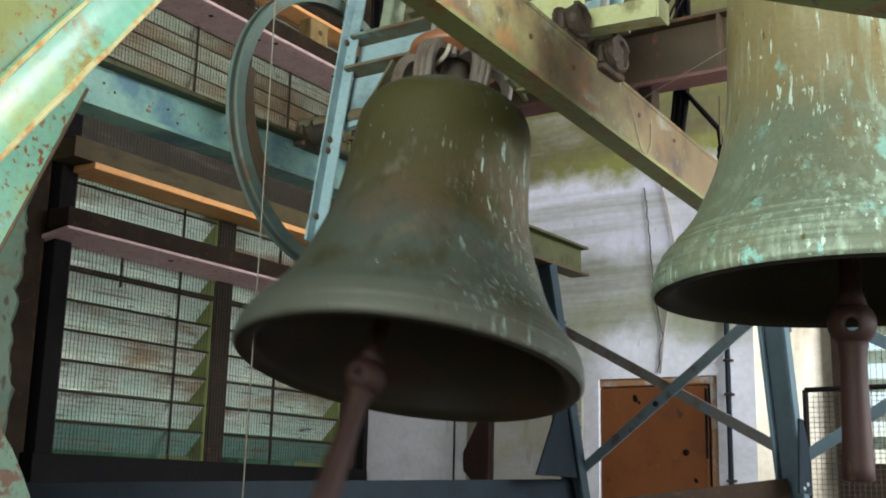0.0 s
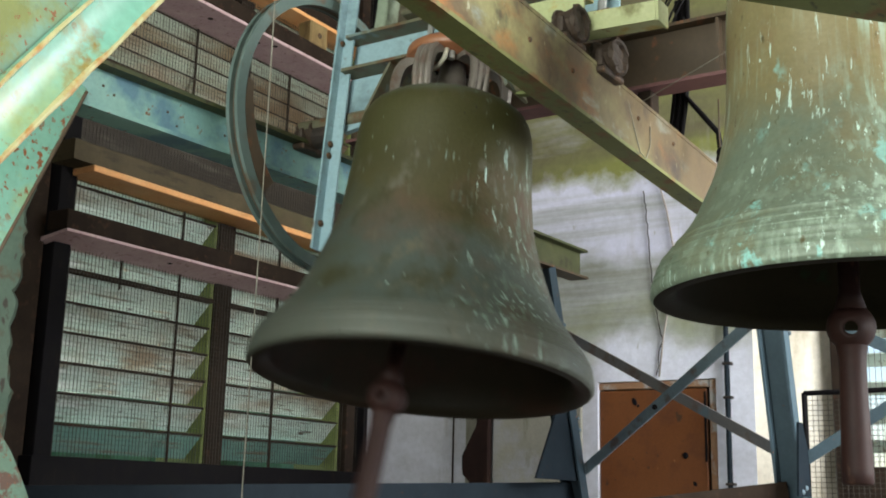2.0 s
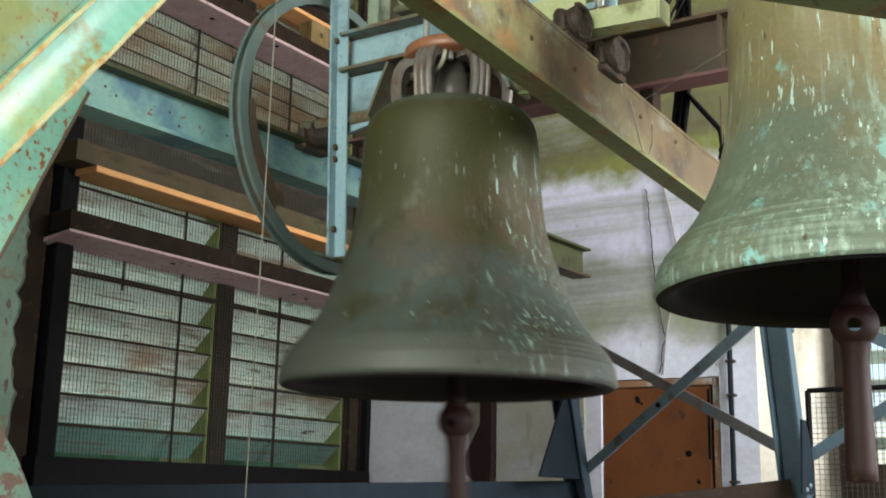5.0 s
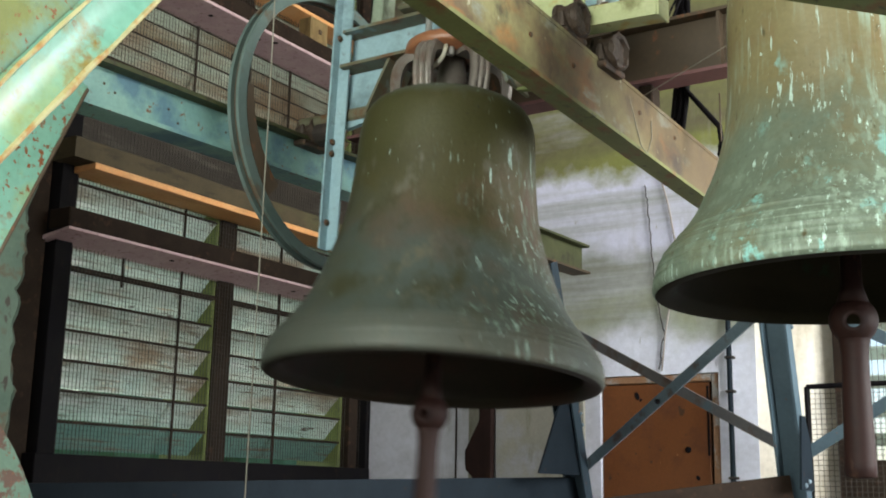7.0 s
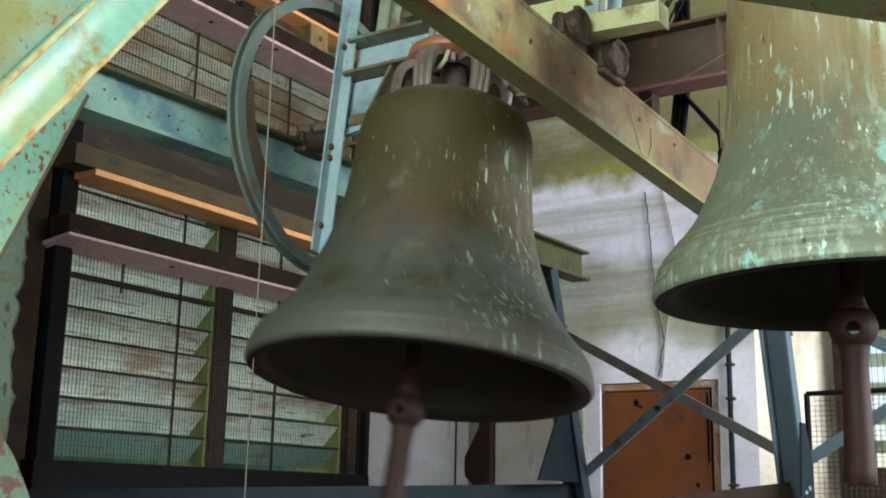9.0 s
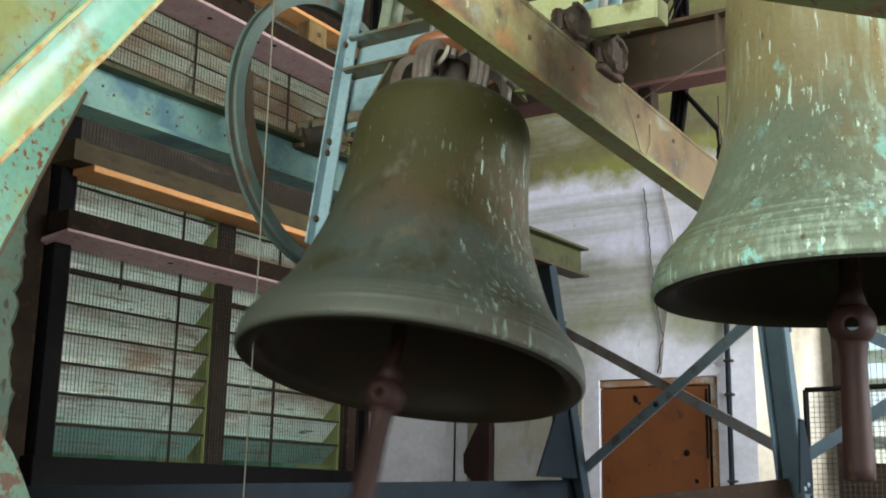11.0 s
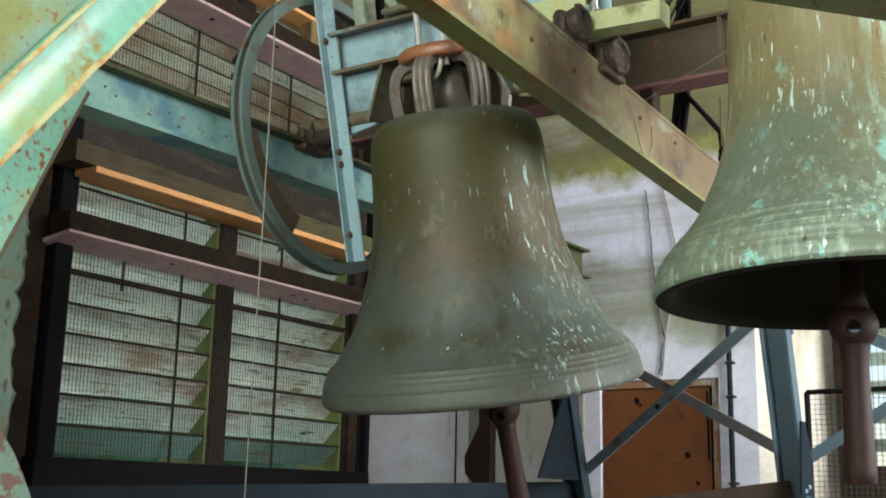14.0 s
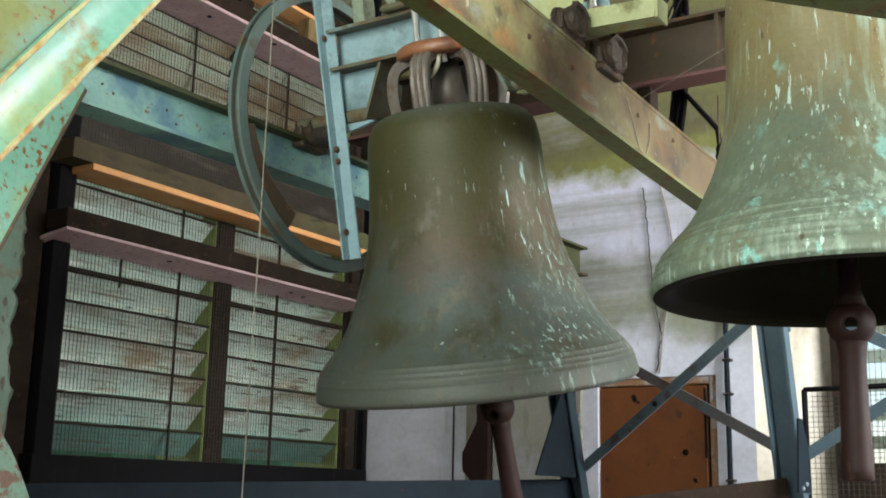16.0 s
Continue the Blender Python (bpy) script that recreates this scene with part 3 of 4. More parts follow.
    for z0, z1 in ((1.77, 2.87), (3.02, 3.27), (3.40, 3.93), (3.97, 4.43), (4.56, 4.8), (4.94, 5.58)):
        y = 3.87
        while y < 6.5:
            wire((-4.897, y + random.uniform(-0.002, 0.002), z0), (-4.897, y, z1))
            y += 0.0245
        z = z0
        while z < z1:
            wire((-4.896, 3.87, z), (-4.896, 6.5, z), 0.0007)
            z += 0.025
    tagged(add("wire_mesh", bm, wire_mat), "thin rusty wire mesh", "", "", "stuff")
    return w


louvre_window()


def far_window():
    w = thing("window_2", (-0.5, YB + 0.25, 1.5), "bright louvred opening in the plaster wall", "window", "", "structure")
    part("post", solid((-1.155, -0.06, 0), (-1.09, 0.045, 1.5), 0.004), frame_dark, w)
    part("post", solid((0.98, -0.03, 0), (1.1, 0.04, 1.5)), frame_dark, w)
    part("window_sill", solid((-1.088, -0.05, 0), (1.098, 0.05, 0.33)), frame_dark, w)
    bm = bmesh.new()
    box(bm, (-1.088, 0.0, -0.006), (0.98, 0.1, 0.006))
    bmesh.ops.rotate(bm, cent=(0, 0, 0), matrix=Matrix.Rotation(radians(-40), 3, "X"), verts=bm.verts)
    s = part("slat", bm, slat_paint, w)
    s.location = (0, 0, 0.15)
    for k in range(1, 8):
        o = new("slat", s.data)
        o.parent = w
        o.location = (0, 0, 0.15 + 0.165 * k)
    bm = bmesh.new()
    for k in range(62):
        box(bm, (-1.085 + 0.033 * k, -0.012, 0.1), (-1.0825 + 0.033 * k, -0.0095, 1.5))
    tagged(part("wire_mesh", bm, wire_mat, w), "thin wire mesh", "", "", "stuff")


far_window()


def hatch():
    h = thing("hatch_door", (-2.70, YB + 0.02, 1.55), "orange-brown painted wooden hatch door in the plaster wall", "hatch", "", "")
    part("panel", solid((-0.345, 0, 0.02), (0.352, 0.03, 0.735), 0.006), orange_board, h)
    part("frame_stile", solid((0.37, -0.004, 0), (0.418, 0.05, 0.788), 0.006), worn_frame, h, "pale worn frame stile")
    part("edge_gap", solid((0.334, -0.0015, 0.3), (0.35, 0.02, 0.715), 0.002), black, h, "dark gap along the edge")
    part("frame_rail", solid((-0.348, -0.004, 0.742), (0.368, 0.05, 0.788), 0.006), worn_frame, h, "pale worn frame rail")
    part("backing", solid((-0.349, 0.06, -0.01), (0.419, 0.08, 0.787)), frame_dark, h, "dark board behind the hatch")
    part("latch", lathe([(0, 0), (0.013, 0), (0.02, 0.004), (0.012, 0.01), (0, 0.012)], 9), black, h).matrix_local = pose(0.215, -0.001, 0.335, 90, 20, 0)
    for x, z, r, e in ((-0.11, 0.665, 0.016, 1.7), (-0.085, 0.64, 0.011, 0.8), (0.27, 0.17, 0.012, 1.4)):
        k = part("stain_knob", lathe([(0, 0), (r, 0), (r * 0.7, 0.004), (0, 0.005)], 7), black, h)
        k.matrix_local = pose(x, -0.001, z, 90, 40 * e, 0) @ Matrix.Diagonal((e, 1, 1, 1))


hatch()


# ---- bell frame ----
FRAME = thing("bell_frame", (-2.3, 3.9, 0.0), "riveted steel bell frame of painted beams, legs and braces", "bell frame")


def member(name, bm, mat, label="", parent=None):
    bmesh.ops.translate(bm, vec=-FRAME.location, verts=bm.verts)
    return part(name, bm, mat, parent or FRAME, label)


def rect(y0, y1, z0, z1):
    return [(y0, z0), (y1, z0), (y1, z1), (y0, z1)]


def i_beam(name, w, h, a, b, mats, label, tf=0.014, tw=0.012, up=(0, 0, 1), offset=0.0):
    """Web with its two flanges; mats: web, top, bottom. offset: the web's place across the flanges."""
    web = member(name, extrude(rect(offset - tw / 2, offset + tw / 2, -h / 2 + tf, h / 2 - tf), a, b, up), mats[0], label)
    member("top_flange", extrude(rect(-w / 2, w / 2, h / 2 - tf, h / 2), a, b, up), mats[1], "", web)
    member("bottom_flange", extrude(rect(-w / 2, w / 2, -h / 2, -h / 2 + tf), a, b, up), mats[2], "", web)
    return web


def rivets(parent, places, turn, mat, r=0.012):
    first = None
    for p in places:
        if first is None:
            first = part("rivet", lathe([(r, 0), (r, r * 0.4), (r * 0.6, r * 0.8), (0, r * 0.9)], 10), mat, parent)
            ob = first
        else:
            ob = new("rivet", first.data)
            ob.parent = parent
        ob.matrix_local = Matrix.Translation(Vector(p) - FRAME.location) @ turn


XT, XN = -3.0, -1.6
FACE = pose(0, 0, 0, 0, 90, 0)
# dark olive puts shade on the teal girder's top flange and far end
i_beam("girder", 0.12, 0.18, (XT, 4.7, 2.9895), (XT, 6.19, 3.022), (dark_olive, dark_olive, brown), "far end of the girder, coloured dark brown as shade", 0.014, 0.012)
gt = i_beam("girder", 0.12, 0.18, (XT, 2.28, 2.937), (XT, 4.69, 2.9893), (teal, dark_olive, teal), "teal painted girder, paint chipped", 0.016, 0.012)
rivets(gt, [(XT + 0.006, y, 2.937 + 0.0217 * (y - 2.28) + dz) for y, dz in ((2.45, 0.02), (2.5, 0.0), (2.75, 0.01), (2.8, -0.03), (3.05, 0.0), (3.9, 0.02), (4.1, -0.02))], FACE, brown, 0.005)
gb = i_beam("girder", 0.085, 0.228, (XN - 0.015, 1.6, 3.046), (XN - 0.015, 5.6, 2.905), (rusty_green, rusty_green, girder_olive), "brown rusted girder with flaking green paint", 0.014, 0.012, (0, 0, 1), -0.034)
rivets(gb, [(XN + 0.026, y, 3.0) for y in (2.9, 3.2, 3.75, 4.1)], FACE, brown, 0.009)
cb = i_beam("cross_beam", 0.12, 0.25, (-3.1, 4.0, 3.318), (1.2, 4.0, 3.318), (brown, brown, dark_red), "dark brown cross beam with a red primed lower flange")
member("stiffener", solid((-1.335, 3.945, 3.208), (-1.322, 3.992, 3.428)), brown, "", cb)
for x in (XN - 0.04, XT):
    member("packer", solid((x - 0.03, 3.97, 3.08), (x + 0.03, 4.05, 3.192), 0.004), frame_dark, "", cb)
plate = bmesh.new()
rim = [(1.7, 0.0), (2.95, 0.0), (2.7, 1.2), (2.535, 1.569), (2.493, 1.647), (2.447, 1.72), (2.38, 1.801), (2.28, 1.88), (1.7, 2.1)]
near_face = [plate.verts.new((-3.282, y, z)) for y, z in rim]
far_face = [plate.verts.new((-3.294, y, z)) for y, z in rim]
plate.faces.new(near_face), plate.faces.new(far_face)
for k in range(len(rim)):
    q = (k + 1) % len(rim)
    plate.faces.new((near_face[k], near_face[q], far_face[q], far_face[k]))
bmesh.ops.recalc_face_normals(plate, faces=plate.faces)
member("gusset_plate", plate, mint_patched, "mint green painted gusset plate with rust patches")
# near legs
LEG = [(0, -0.004), (0.003, 0.008), (0.009, 0.013)] + [(u, 4.2 * (u - 0.062) ** 2 + 0.001) for u in np.linspace(0.015, 0.088, 13).tolist()] + [(0.092, 0.011), (0.098, 0.011), (0.1015, 0.0), (0.1015, -0.012), (0.012, -0.012), (0.012, -0.085), (0, -0.085)]
ln = smooth(member("leg", extrude(LEG, (XN, -0.45, 0.08), (XN, 1.80, 3.03), (1, 0, 0)), mint, "glossy mint green leg with rust spots and a rounded lip"))
ln.data.set_sharp_from_angle(angle=radians(32))
member("outer_plate", extrude(rect(0.102, 0.27, -0.012, -0.001), (XN, -0.45, 0.08), (XN, 1.80, 3.03), (1, 0, 0)), mint_weathered, "weathered olive and mint plate with rust", ln)
d = (Vector((XN, 1.80, 3.03)) - Vector((XN, -0.45, 0.08))).normalized()
n = Vector((1, 0, 0)).cross(d).normalized()
for u, h, r in ((0.006, 0.008, 0.007), (0.095, 0.011, 0.004)):
    o = Vector((XN + h, -0.45, 0.08)) + n * u
    member("worn_edge", tube([o + d * (3.7 * k / 60) + n * 0.003 * noise.noise((k * 0.9, u * 50, 0)) for k in range(61)], [r * (1 + 0.5 * noise.noise((k * 1.3, 5, u))) for k in range(61)], 8), edge_rust, "yellow rusted edge", ln)
lt = member("leg", extrude([(0, 0), (0.24, 0), (0.24, -0.012), (0.012, -0.012), (0.012, -0.08), (0, -0.08)], (XT + 0.064, 1.06, 0.0), (XT + 0.064, 2.34, 2.90), (1, 0, 0)), mint, "pale green leg")
d = (Vector((XT, 2.34, 2.90)) - Vector((XT, 1.06, 0.0))).normalized()
member("worn_edge", tube([Vector((XT + 0.066, 1.06, 0.0)) + d * (3.16 * k / 50) for k in range(51)], [0.006 * (1 + 0.6 * noise.noise((k * 1.1, 9, 0))) for k in range(51)], 6), brown, "brown rusted edge", lt)
# far legs lean outwards
for x, a, b in ((XT, (XT, 6.47, 0.74), (XT, 5.74, 2.93)), (XN, (XN, 6.147, 0.0), (XN, 5.36, 2.85))):
    lg = member("leg", extrude(c_section(0.085, 0.13), a, b, (1, 0, 0)), leg_shaded if x == XT else steel_blue, "grey-blue leg")
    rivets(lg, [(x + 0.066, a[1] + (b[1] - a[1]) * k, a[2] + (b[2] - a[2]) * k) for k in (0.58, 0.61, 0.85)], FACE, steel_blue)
member("foot_post", solid((XT - 0.05, 6.38, 0.0), (XT + 0.05, 6.52, 0.76), 0.004), leg_shaded)
bm = bmesh.new()
va = [bm.verts.new((XT + 0.03, 6.1 + y, 1.75 + z)) for y, z in ((-0.54, -0.03), (0.02, -0.03), (-0.06, 0.5), (-0.2, 0.5))]
f = bm.faces.new(va)
r = bmesh.ops.extrude_face_region(bm, geom=[f])
bmesh.ops.translate(bm, vec=(0.012, 0, 0), verts=[v for v in r["geom"] if isinstance(v, bmesh.types.BMVert)])
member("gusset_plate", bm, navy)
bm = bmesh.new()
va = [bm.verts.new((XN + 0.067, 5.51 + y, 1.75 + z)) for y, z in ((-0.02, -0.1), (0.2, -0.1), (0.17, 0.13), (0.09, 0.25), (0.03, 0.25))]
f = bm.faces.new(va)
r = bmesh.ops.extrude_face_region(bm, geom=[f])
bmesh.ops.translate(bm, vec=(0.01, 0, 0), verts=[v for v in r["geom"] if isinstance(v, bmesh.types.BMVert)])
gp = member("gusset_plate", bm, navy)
rivets(gp, [(XN + 0.077, 5.56, 1.67), (XN + 0.077, 5.62, 1.69)], FACE, brace_blue, 0.012)
flat = l_section(0.012, 0.058, 0.008)
br = member("brace", extrude(flat, (-2.93, 6.12, 1.755), (-1.66, 5.44, 2.485), (0, -0.2, 1)), brace_blue, "grey-blue diagonal brace")
member("brace", extrude(flat, (-3.0, 5.905, 2.548), (-1.58, 5.68, 1.785), (0, -0.2, 1)), brace_grey, "worn grey-brown diagonal brace")
rivets(br, [(-2.36, 5.79, 2.11)], pose(0, 0, 0, 90, 0, 28), black, 0.015)
member("brace", extrude(flat, (-1.55, 5.70, 1.79), (-0.2, 5.6, 2.6), (0, -0.2, 1)), steel_blue, "grey-blue diagonal brace")
member("brace", extrude(flat, (-1.60, 5.40, 2.57), (-0.2, 5.62, 1.83), (0, -0.2, 1)), steel_blue, "grey-blue diagonal brace")
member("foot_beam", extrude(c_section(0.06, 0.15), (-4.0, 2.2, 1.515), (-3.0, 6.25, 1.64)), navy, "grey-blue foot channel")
member("foot_beam", extrude(c_section(0.06, 0.15), (-2.5, 4.92, 1.49), (-1.6, 5.60, 1.645)), frame_dark, "brown foot channel")

# pier with a ragged painted edge
bm = bmesh.new()
rings = []
for k in range(226):
    z = 0.02 * k
    e = 2.445 + 0.35 * max(0, z - 2.55) + 0.12 * max(0, 1.75 - z) + 0.03 * noise.noise((0, 3.1, z * 4)) + 0.018 * noise.noise((1, 0, z * 17)) + 0.012 * noise.noise((5, 2, z * 41))
    rings.append([bm.verts.new(p) for p in ((-3.3, 1.0, z), (-3.3, e - 0.03 - 0.014 * noise.noise((9, 4, z * 26)), z), (-3.33, e, z), (-3.7, e, z), (-3.7, 1.0, z))])
for p, q in zip(rings, rings[1:]):
    for i in range(5):
        bm.faces.new((p[i], p[(i + 1) % 5], q[(i + 1) % 5], q[i]))
bm.faces.new(rings[0])
bm.faces.new(rings[-1])
structure("pier", bm, pier_paint, "pale green painted pier with a ragged worn edge")

# beam over the second bell, near the camera
tb = i_beam("girder", 0.1, 0.2, (-0.95, 1.86, 2.757), (0.35, 2.82, 2.577), (rusty_green, rusty_green, girder_olive), "brown rusted beam with patches of green paint")


# ---- bearings and small ironwork on the beams ----
def bearing(x, y, z, mat, size=1.0):
    b = thing("bearing_block", (x, y, z), "dark greasy cast bearing block bolted on the beam", "bearing", "bell bearings")
    part("base", solid((-0.045, -0.09, -0.085), (0.03, 0.09, -0.055), 0.006), mat, b)
    part("housing", lathe([(0, -0.055), (0.06, -0.055), (0.072, -0.045), (0.075, -0.03), (0.066, -0.022), (0.066, 0.03), (0.074, 0.036), (0.074, 0.056), (0.058, 0.06), (0.05, 0.048), (0, 0.048)], 24), mat, b).matrix_local = pose(0, 0, 0, 0, 90, 0)
    for s in (-1, 1):
        part("bolt", lathe([(0, 0), (0.014, 0), (0.014, 0.06), (0.008, 0.07), (0, 0.07)], 8), mat, b).location = (0, s * 0.078, -0.055)
        part("rib", solid((-0.02, s * 0.05 - 0.02, -0.06), (0.02, s * 0.05 + 0.02, 0.0), 0.004), mat, b)
    for o in b.children:
        for v in o.data.vertices:
            v.co += Vector((1, 1, 1)) * 0.012 * noise.noise(v.co * 28 + o.location * 9)
    b.scale = (size, size, size)
    return b


bearing(XT + 0.04, 3.53, 3.085, rust_grease, 0.9)
bearing(XN + 0.03, 3.47, 3.135, rust_grease, 0.9)
bearing(XN - 0.01, 3.25, 3.185, rust_grease, 0.85)


# ---- bells ----
B1 = [(0.612, 0.0), (0.619, 0.02), (0.598, 0.10), (0.532, 0.185), (0.475, 0.27), (0.421, 0.40), (0.378, 0.53), (0.356, 0.65), (0.342, 0.80), (0.335, 0.93), (0.318, 1.005), (0.278, 1.047), (0.215, 1.064), (0.14, 1.075), (0.0, 1.08)]
B2 = [(0.57, 0.0), (0.574, 0.02), (0.55, 0.095), (0.512, 0.145), (0.45, 0.225), (0.407, 0.31), (0.375, 0.39), (0.344, 0.52), (0.331, 0.70), (0.327, 0.86), (0.318, 0.98), (0.31, 1.03), (0.2, 1.06), (0.0, 1.065)]


def bell_body(parent, pts, z, outer, ridges, label, lift=0.0025, lining=None):
    lip = (pts[0][0] - 0.004, -0.003)
    prof = [lip] + ridge(fine(pts, 6)[:-1], ridges, lift) + [pts[-1]]
    body = smooth(part("bell_body", lathe(prof, 96), outer, parent, label))
    body.location.z = z
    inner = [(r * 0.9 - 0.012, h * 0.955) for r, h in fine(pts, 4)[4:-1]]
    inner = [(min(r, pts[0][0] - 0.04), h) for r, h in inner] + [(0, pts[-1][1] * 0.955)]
    shell = smooth(part("bell_lining", lathe([lip, (pts[0][0] - 0.03, -0.008)] + inner, 96), lining or bronze_inside_shade, parent, "inside of the bell, coloured dark as shade, with brown rust"))
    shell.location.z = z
    return body


def clapper(parent, z, ball_at, tail, bored=False):
    c = new("clapper")
    c.parent = parent
    c.location = (0, 0, z)
    smooth(part("clapper_shaft", tube([(0, 0, 0.02), (0, 0, -ball_at + 0.1), (0, 0, -ball_at + 0.05)], [0.026, 0.03, 0.046], 20), clapper_mat, c))
    rad, bore = 0.068, 0.019 if bored else 0.0
    arc = [(rad * math.cos(a), rad * math.sin(a)) for a in np.linspace(-math.acos(bore / rad), math.acos(bore / rad), 17)]
    bm = lathe([(r, h) for r, h in arc] + ([(bore, arc[0][1])] if bored else []), 32)
    bmesh.ops.rotate(bm, cent=(0, 0, 0), matrix=Matrix.Rotation(radians(90), 3, "X") if bored else Matrix.Identity(3), verts=bm.verts)
    if bored:
        bmesh.ops.rotate(bm, cent=(0, 0, 0), matrix=Matrix.Rotation(radians(9), 3, "X"), verts=bm.verts)
        bmesh.ops.rotate(bm, cent=(0, 0, 0), matrix=Matrix.Rotation(radians(12), 3, "Z"), verts=bm.verts)
    smooth(part("clapper_ball", bm, clapper_mat, c)).location.z = -ball_at
    smooth(part("clapper_tail", lathe([(0.0, 0.045), (0.044, 0.03), (0.04, 0.0), (0.037, -0.03), (0.0375, -0.1), (0.043, -tail + 0.03), (0.0425, -tail), (0.036, -tail - 0.005), (0, -tail - 0.006)], 32), clapper_mat, c)).location.z = -ball_at - 0.075
    return c


AXIS = (-2.25, 3.5, 3.11)
bell = thing("church_bell", AXIS, "swinging bronze bell with green patina hung from blue steel yoke", "bell")
RIM = 1.991 - AXIS[2]
bell_body(bell, B1, RIM, bronze, (0.07, 0.09, 0.11, 0.13), "olive brown bronze with pale drip streaks", 0.0012)


def crown(parent, z):
    """Flat ribbed canons bent from the bell's head up to the round plate, with a cast core between them."""
    path = fine([(0.2, -0.03), (0.212, 0.05), (0.212, 0.11), (0.195, 0.165), (0.15, 0.195), (0.08, 0.2)], 4)
    ws = [-0.039 + 0.078 * i / 12 for i in range(13)]
    section = [(w, 0.016 + 0.007 * abs(math.sin(i * math.pi / 4)) - (0.006 if i in (0, 12) else 0)) for i, w in enumerate(ws)] + [(0.034, -0.018), (-0.034, -0.018)]
    for k in range(6):
        a = radians(33 + 60 * k)
        o, s = Vector((math.cos(a), math.sin(a), 0)), Vector((-math.sin(a), math.cos(a), 0))
        bm = bmesh.new()
        rings = []
        for i, (r, h) in enumerate(path):
            p, q = path[max(i - 1, 0)], path[min(i + 1, len(path) - 1)]
            d = Vector((q[0] - p[0], q[1] - p[1])).normalized()
            rings.append([bm.verts.new(o * (r + d.y * u) + s * w + Vector((0, 0, h - d.x * u))) for w, u in section])
        m = len(section)
        for p, q in zip(rings, rings[1:]):
            for i in range(m):
                bm.faces.new((p[i], p[(i + 1) % m], q[(i + 1) % m], q[i]))
        bm.faces.new(rings[0]), bm.faces.new(rings[-1])
        bmesh.ops.recalc_face_normals(bm, faces=bm.faces)
        part("canon", bm, grey_iron, parent, "grey ribbed bronze crown loop").location.z = z
    smooth(part("crown_core", lathe([(0.0, 0.21), (0.05, 0.2), (0.06, 0.1), (0.08, 0.0), (0.0, -0.02)], 24), grey_iron, parent)).location.z = z
    smooth(part("crown_plate", lathe([(0, 0.2), (0.182, 0.2), (0.19, 0.21), (0.187, 0.24), (0.172, 0.252), (0, 0.252)], 40), rusted, parent, "rusty orange round plate")).location.z = z
    hook = [(0.05, -0.125, 0.21), (0.051, -0.13, 0.18), (0.047, -0.133, 0.16), (0.039, -0.136, 0.142), (0.027, -0.138, 0.128), (0.014, -0.139, 0.119), (0.0, -0.14, 0.114)]
    smooth(part("hook", tube(hook, 0.0095, 10), cream_pale, parent, "cream painted hook")).location.z = z


crown(bell, RIM + 1.07)


def yoke(parent):
    z = 0.27
    web = part("yoke_beam", extrude([(-0.006, -0.071), (0.006, -0.071), (0.006, 0.071), (-0.006, 0.071)], (-0.5, 0, z), (0.7, 0, z)), blue, parent, "pale blue steel I-beam yoke")
    for h, name in ((-0.078, "bottom_flange"), (0.078, "top_flange")):
        part(name, extrude([(-0.085, h - 0.007), (0.085, h - 0.007), (0.085, h + 0.007), (-0.085, h + 0.007)], (-0.5, 0, z), (0.7, 0, z)), yoke_edge, web, "olive flange with rust")
    for x in (-0.5, 0.45):
        s = 1 if x < 0 else -1
        bm = bmesh.new()
        prof = [(0, 0.18), (s * 0.24, 0.18), (s * 0.15, -0.035), (0, -0.06)]
        a = [bm.verts.new((x + p, -0.012, q)) for p, q in prof]
        b = [bm.verts.new((x + p, 0.012, q)) for p, q in prof]
        bm.faces.new(a), bm.faces.new(b)
        for i in range(4):
            bm.faces.new((a[i], a[(i + 1) % 4], b[(i + 1) % 4], b[i]))
        part("cheek_plate", bm, blue if x < 0 else olive, parent, "" if x < 0 else "olive painted cheek plate")
        part("cheek_flange", extrude([(-0.08, -0.006), (0.08, -0.006), (0.08, 0.006), (-0.08, 0.006)], (x + s * 0.15, 0, -0.03), (x + s * 0.245, 0, 0.18), (1, 0, 0.3)), yoke_edge, parent)
        part("axle", tube([(x - s * 0.24, 0, 0), (x + s * 0.16, 0, 0)], 0.03, 16), yoke_edge, parent, "olive axle stub with rust")
    for x in (-0.055, 0.055):
        for y in (-0.1, 0.1):
            part("hanger_bolt", tube([(x, y, 0.12), (x, y, 0.42)], 0.014, 10), zinc, parent, "bright zinc hanger bolt")
    part("hanger_bolt", tube([(0.665, -0.07, 0.15), (0.665, -0.07, 0.42)], 0.016, 10), zinc, parent, "pale blue grey bolt")
    part("clamp_plate", solid((-0.2, -0.13, 0.358), (0.12, 0.13, 0.384), 0.008), yoke_edge, parent, "grey clamp plate")

    post = part("bracket_post", solid((-0.39, -0.045, 0.349), (-0.335, 0.045, 0.66), 0.006), sage, parent, "sage green bracket post")
    part("bracket_strut", extrude([(-0.03, -0.006), (0.03, -0.006), (0.03, 0.006), (-0.03, 0.006)], (-0.332, -0.02, 0.62), (-0.2, -0.02, 0.4), (1, 0, 1)), sage, post)


yoke(bell)


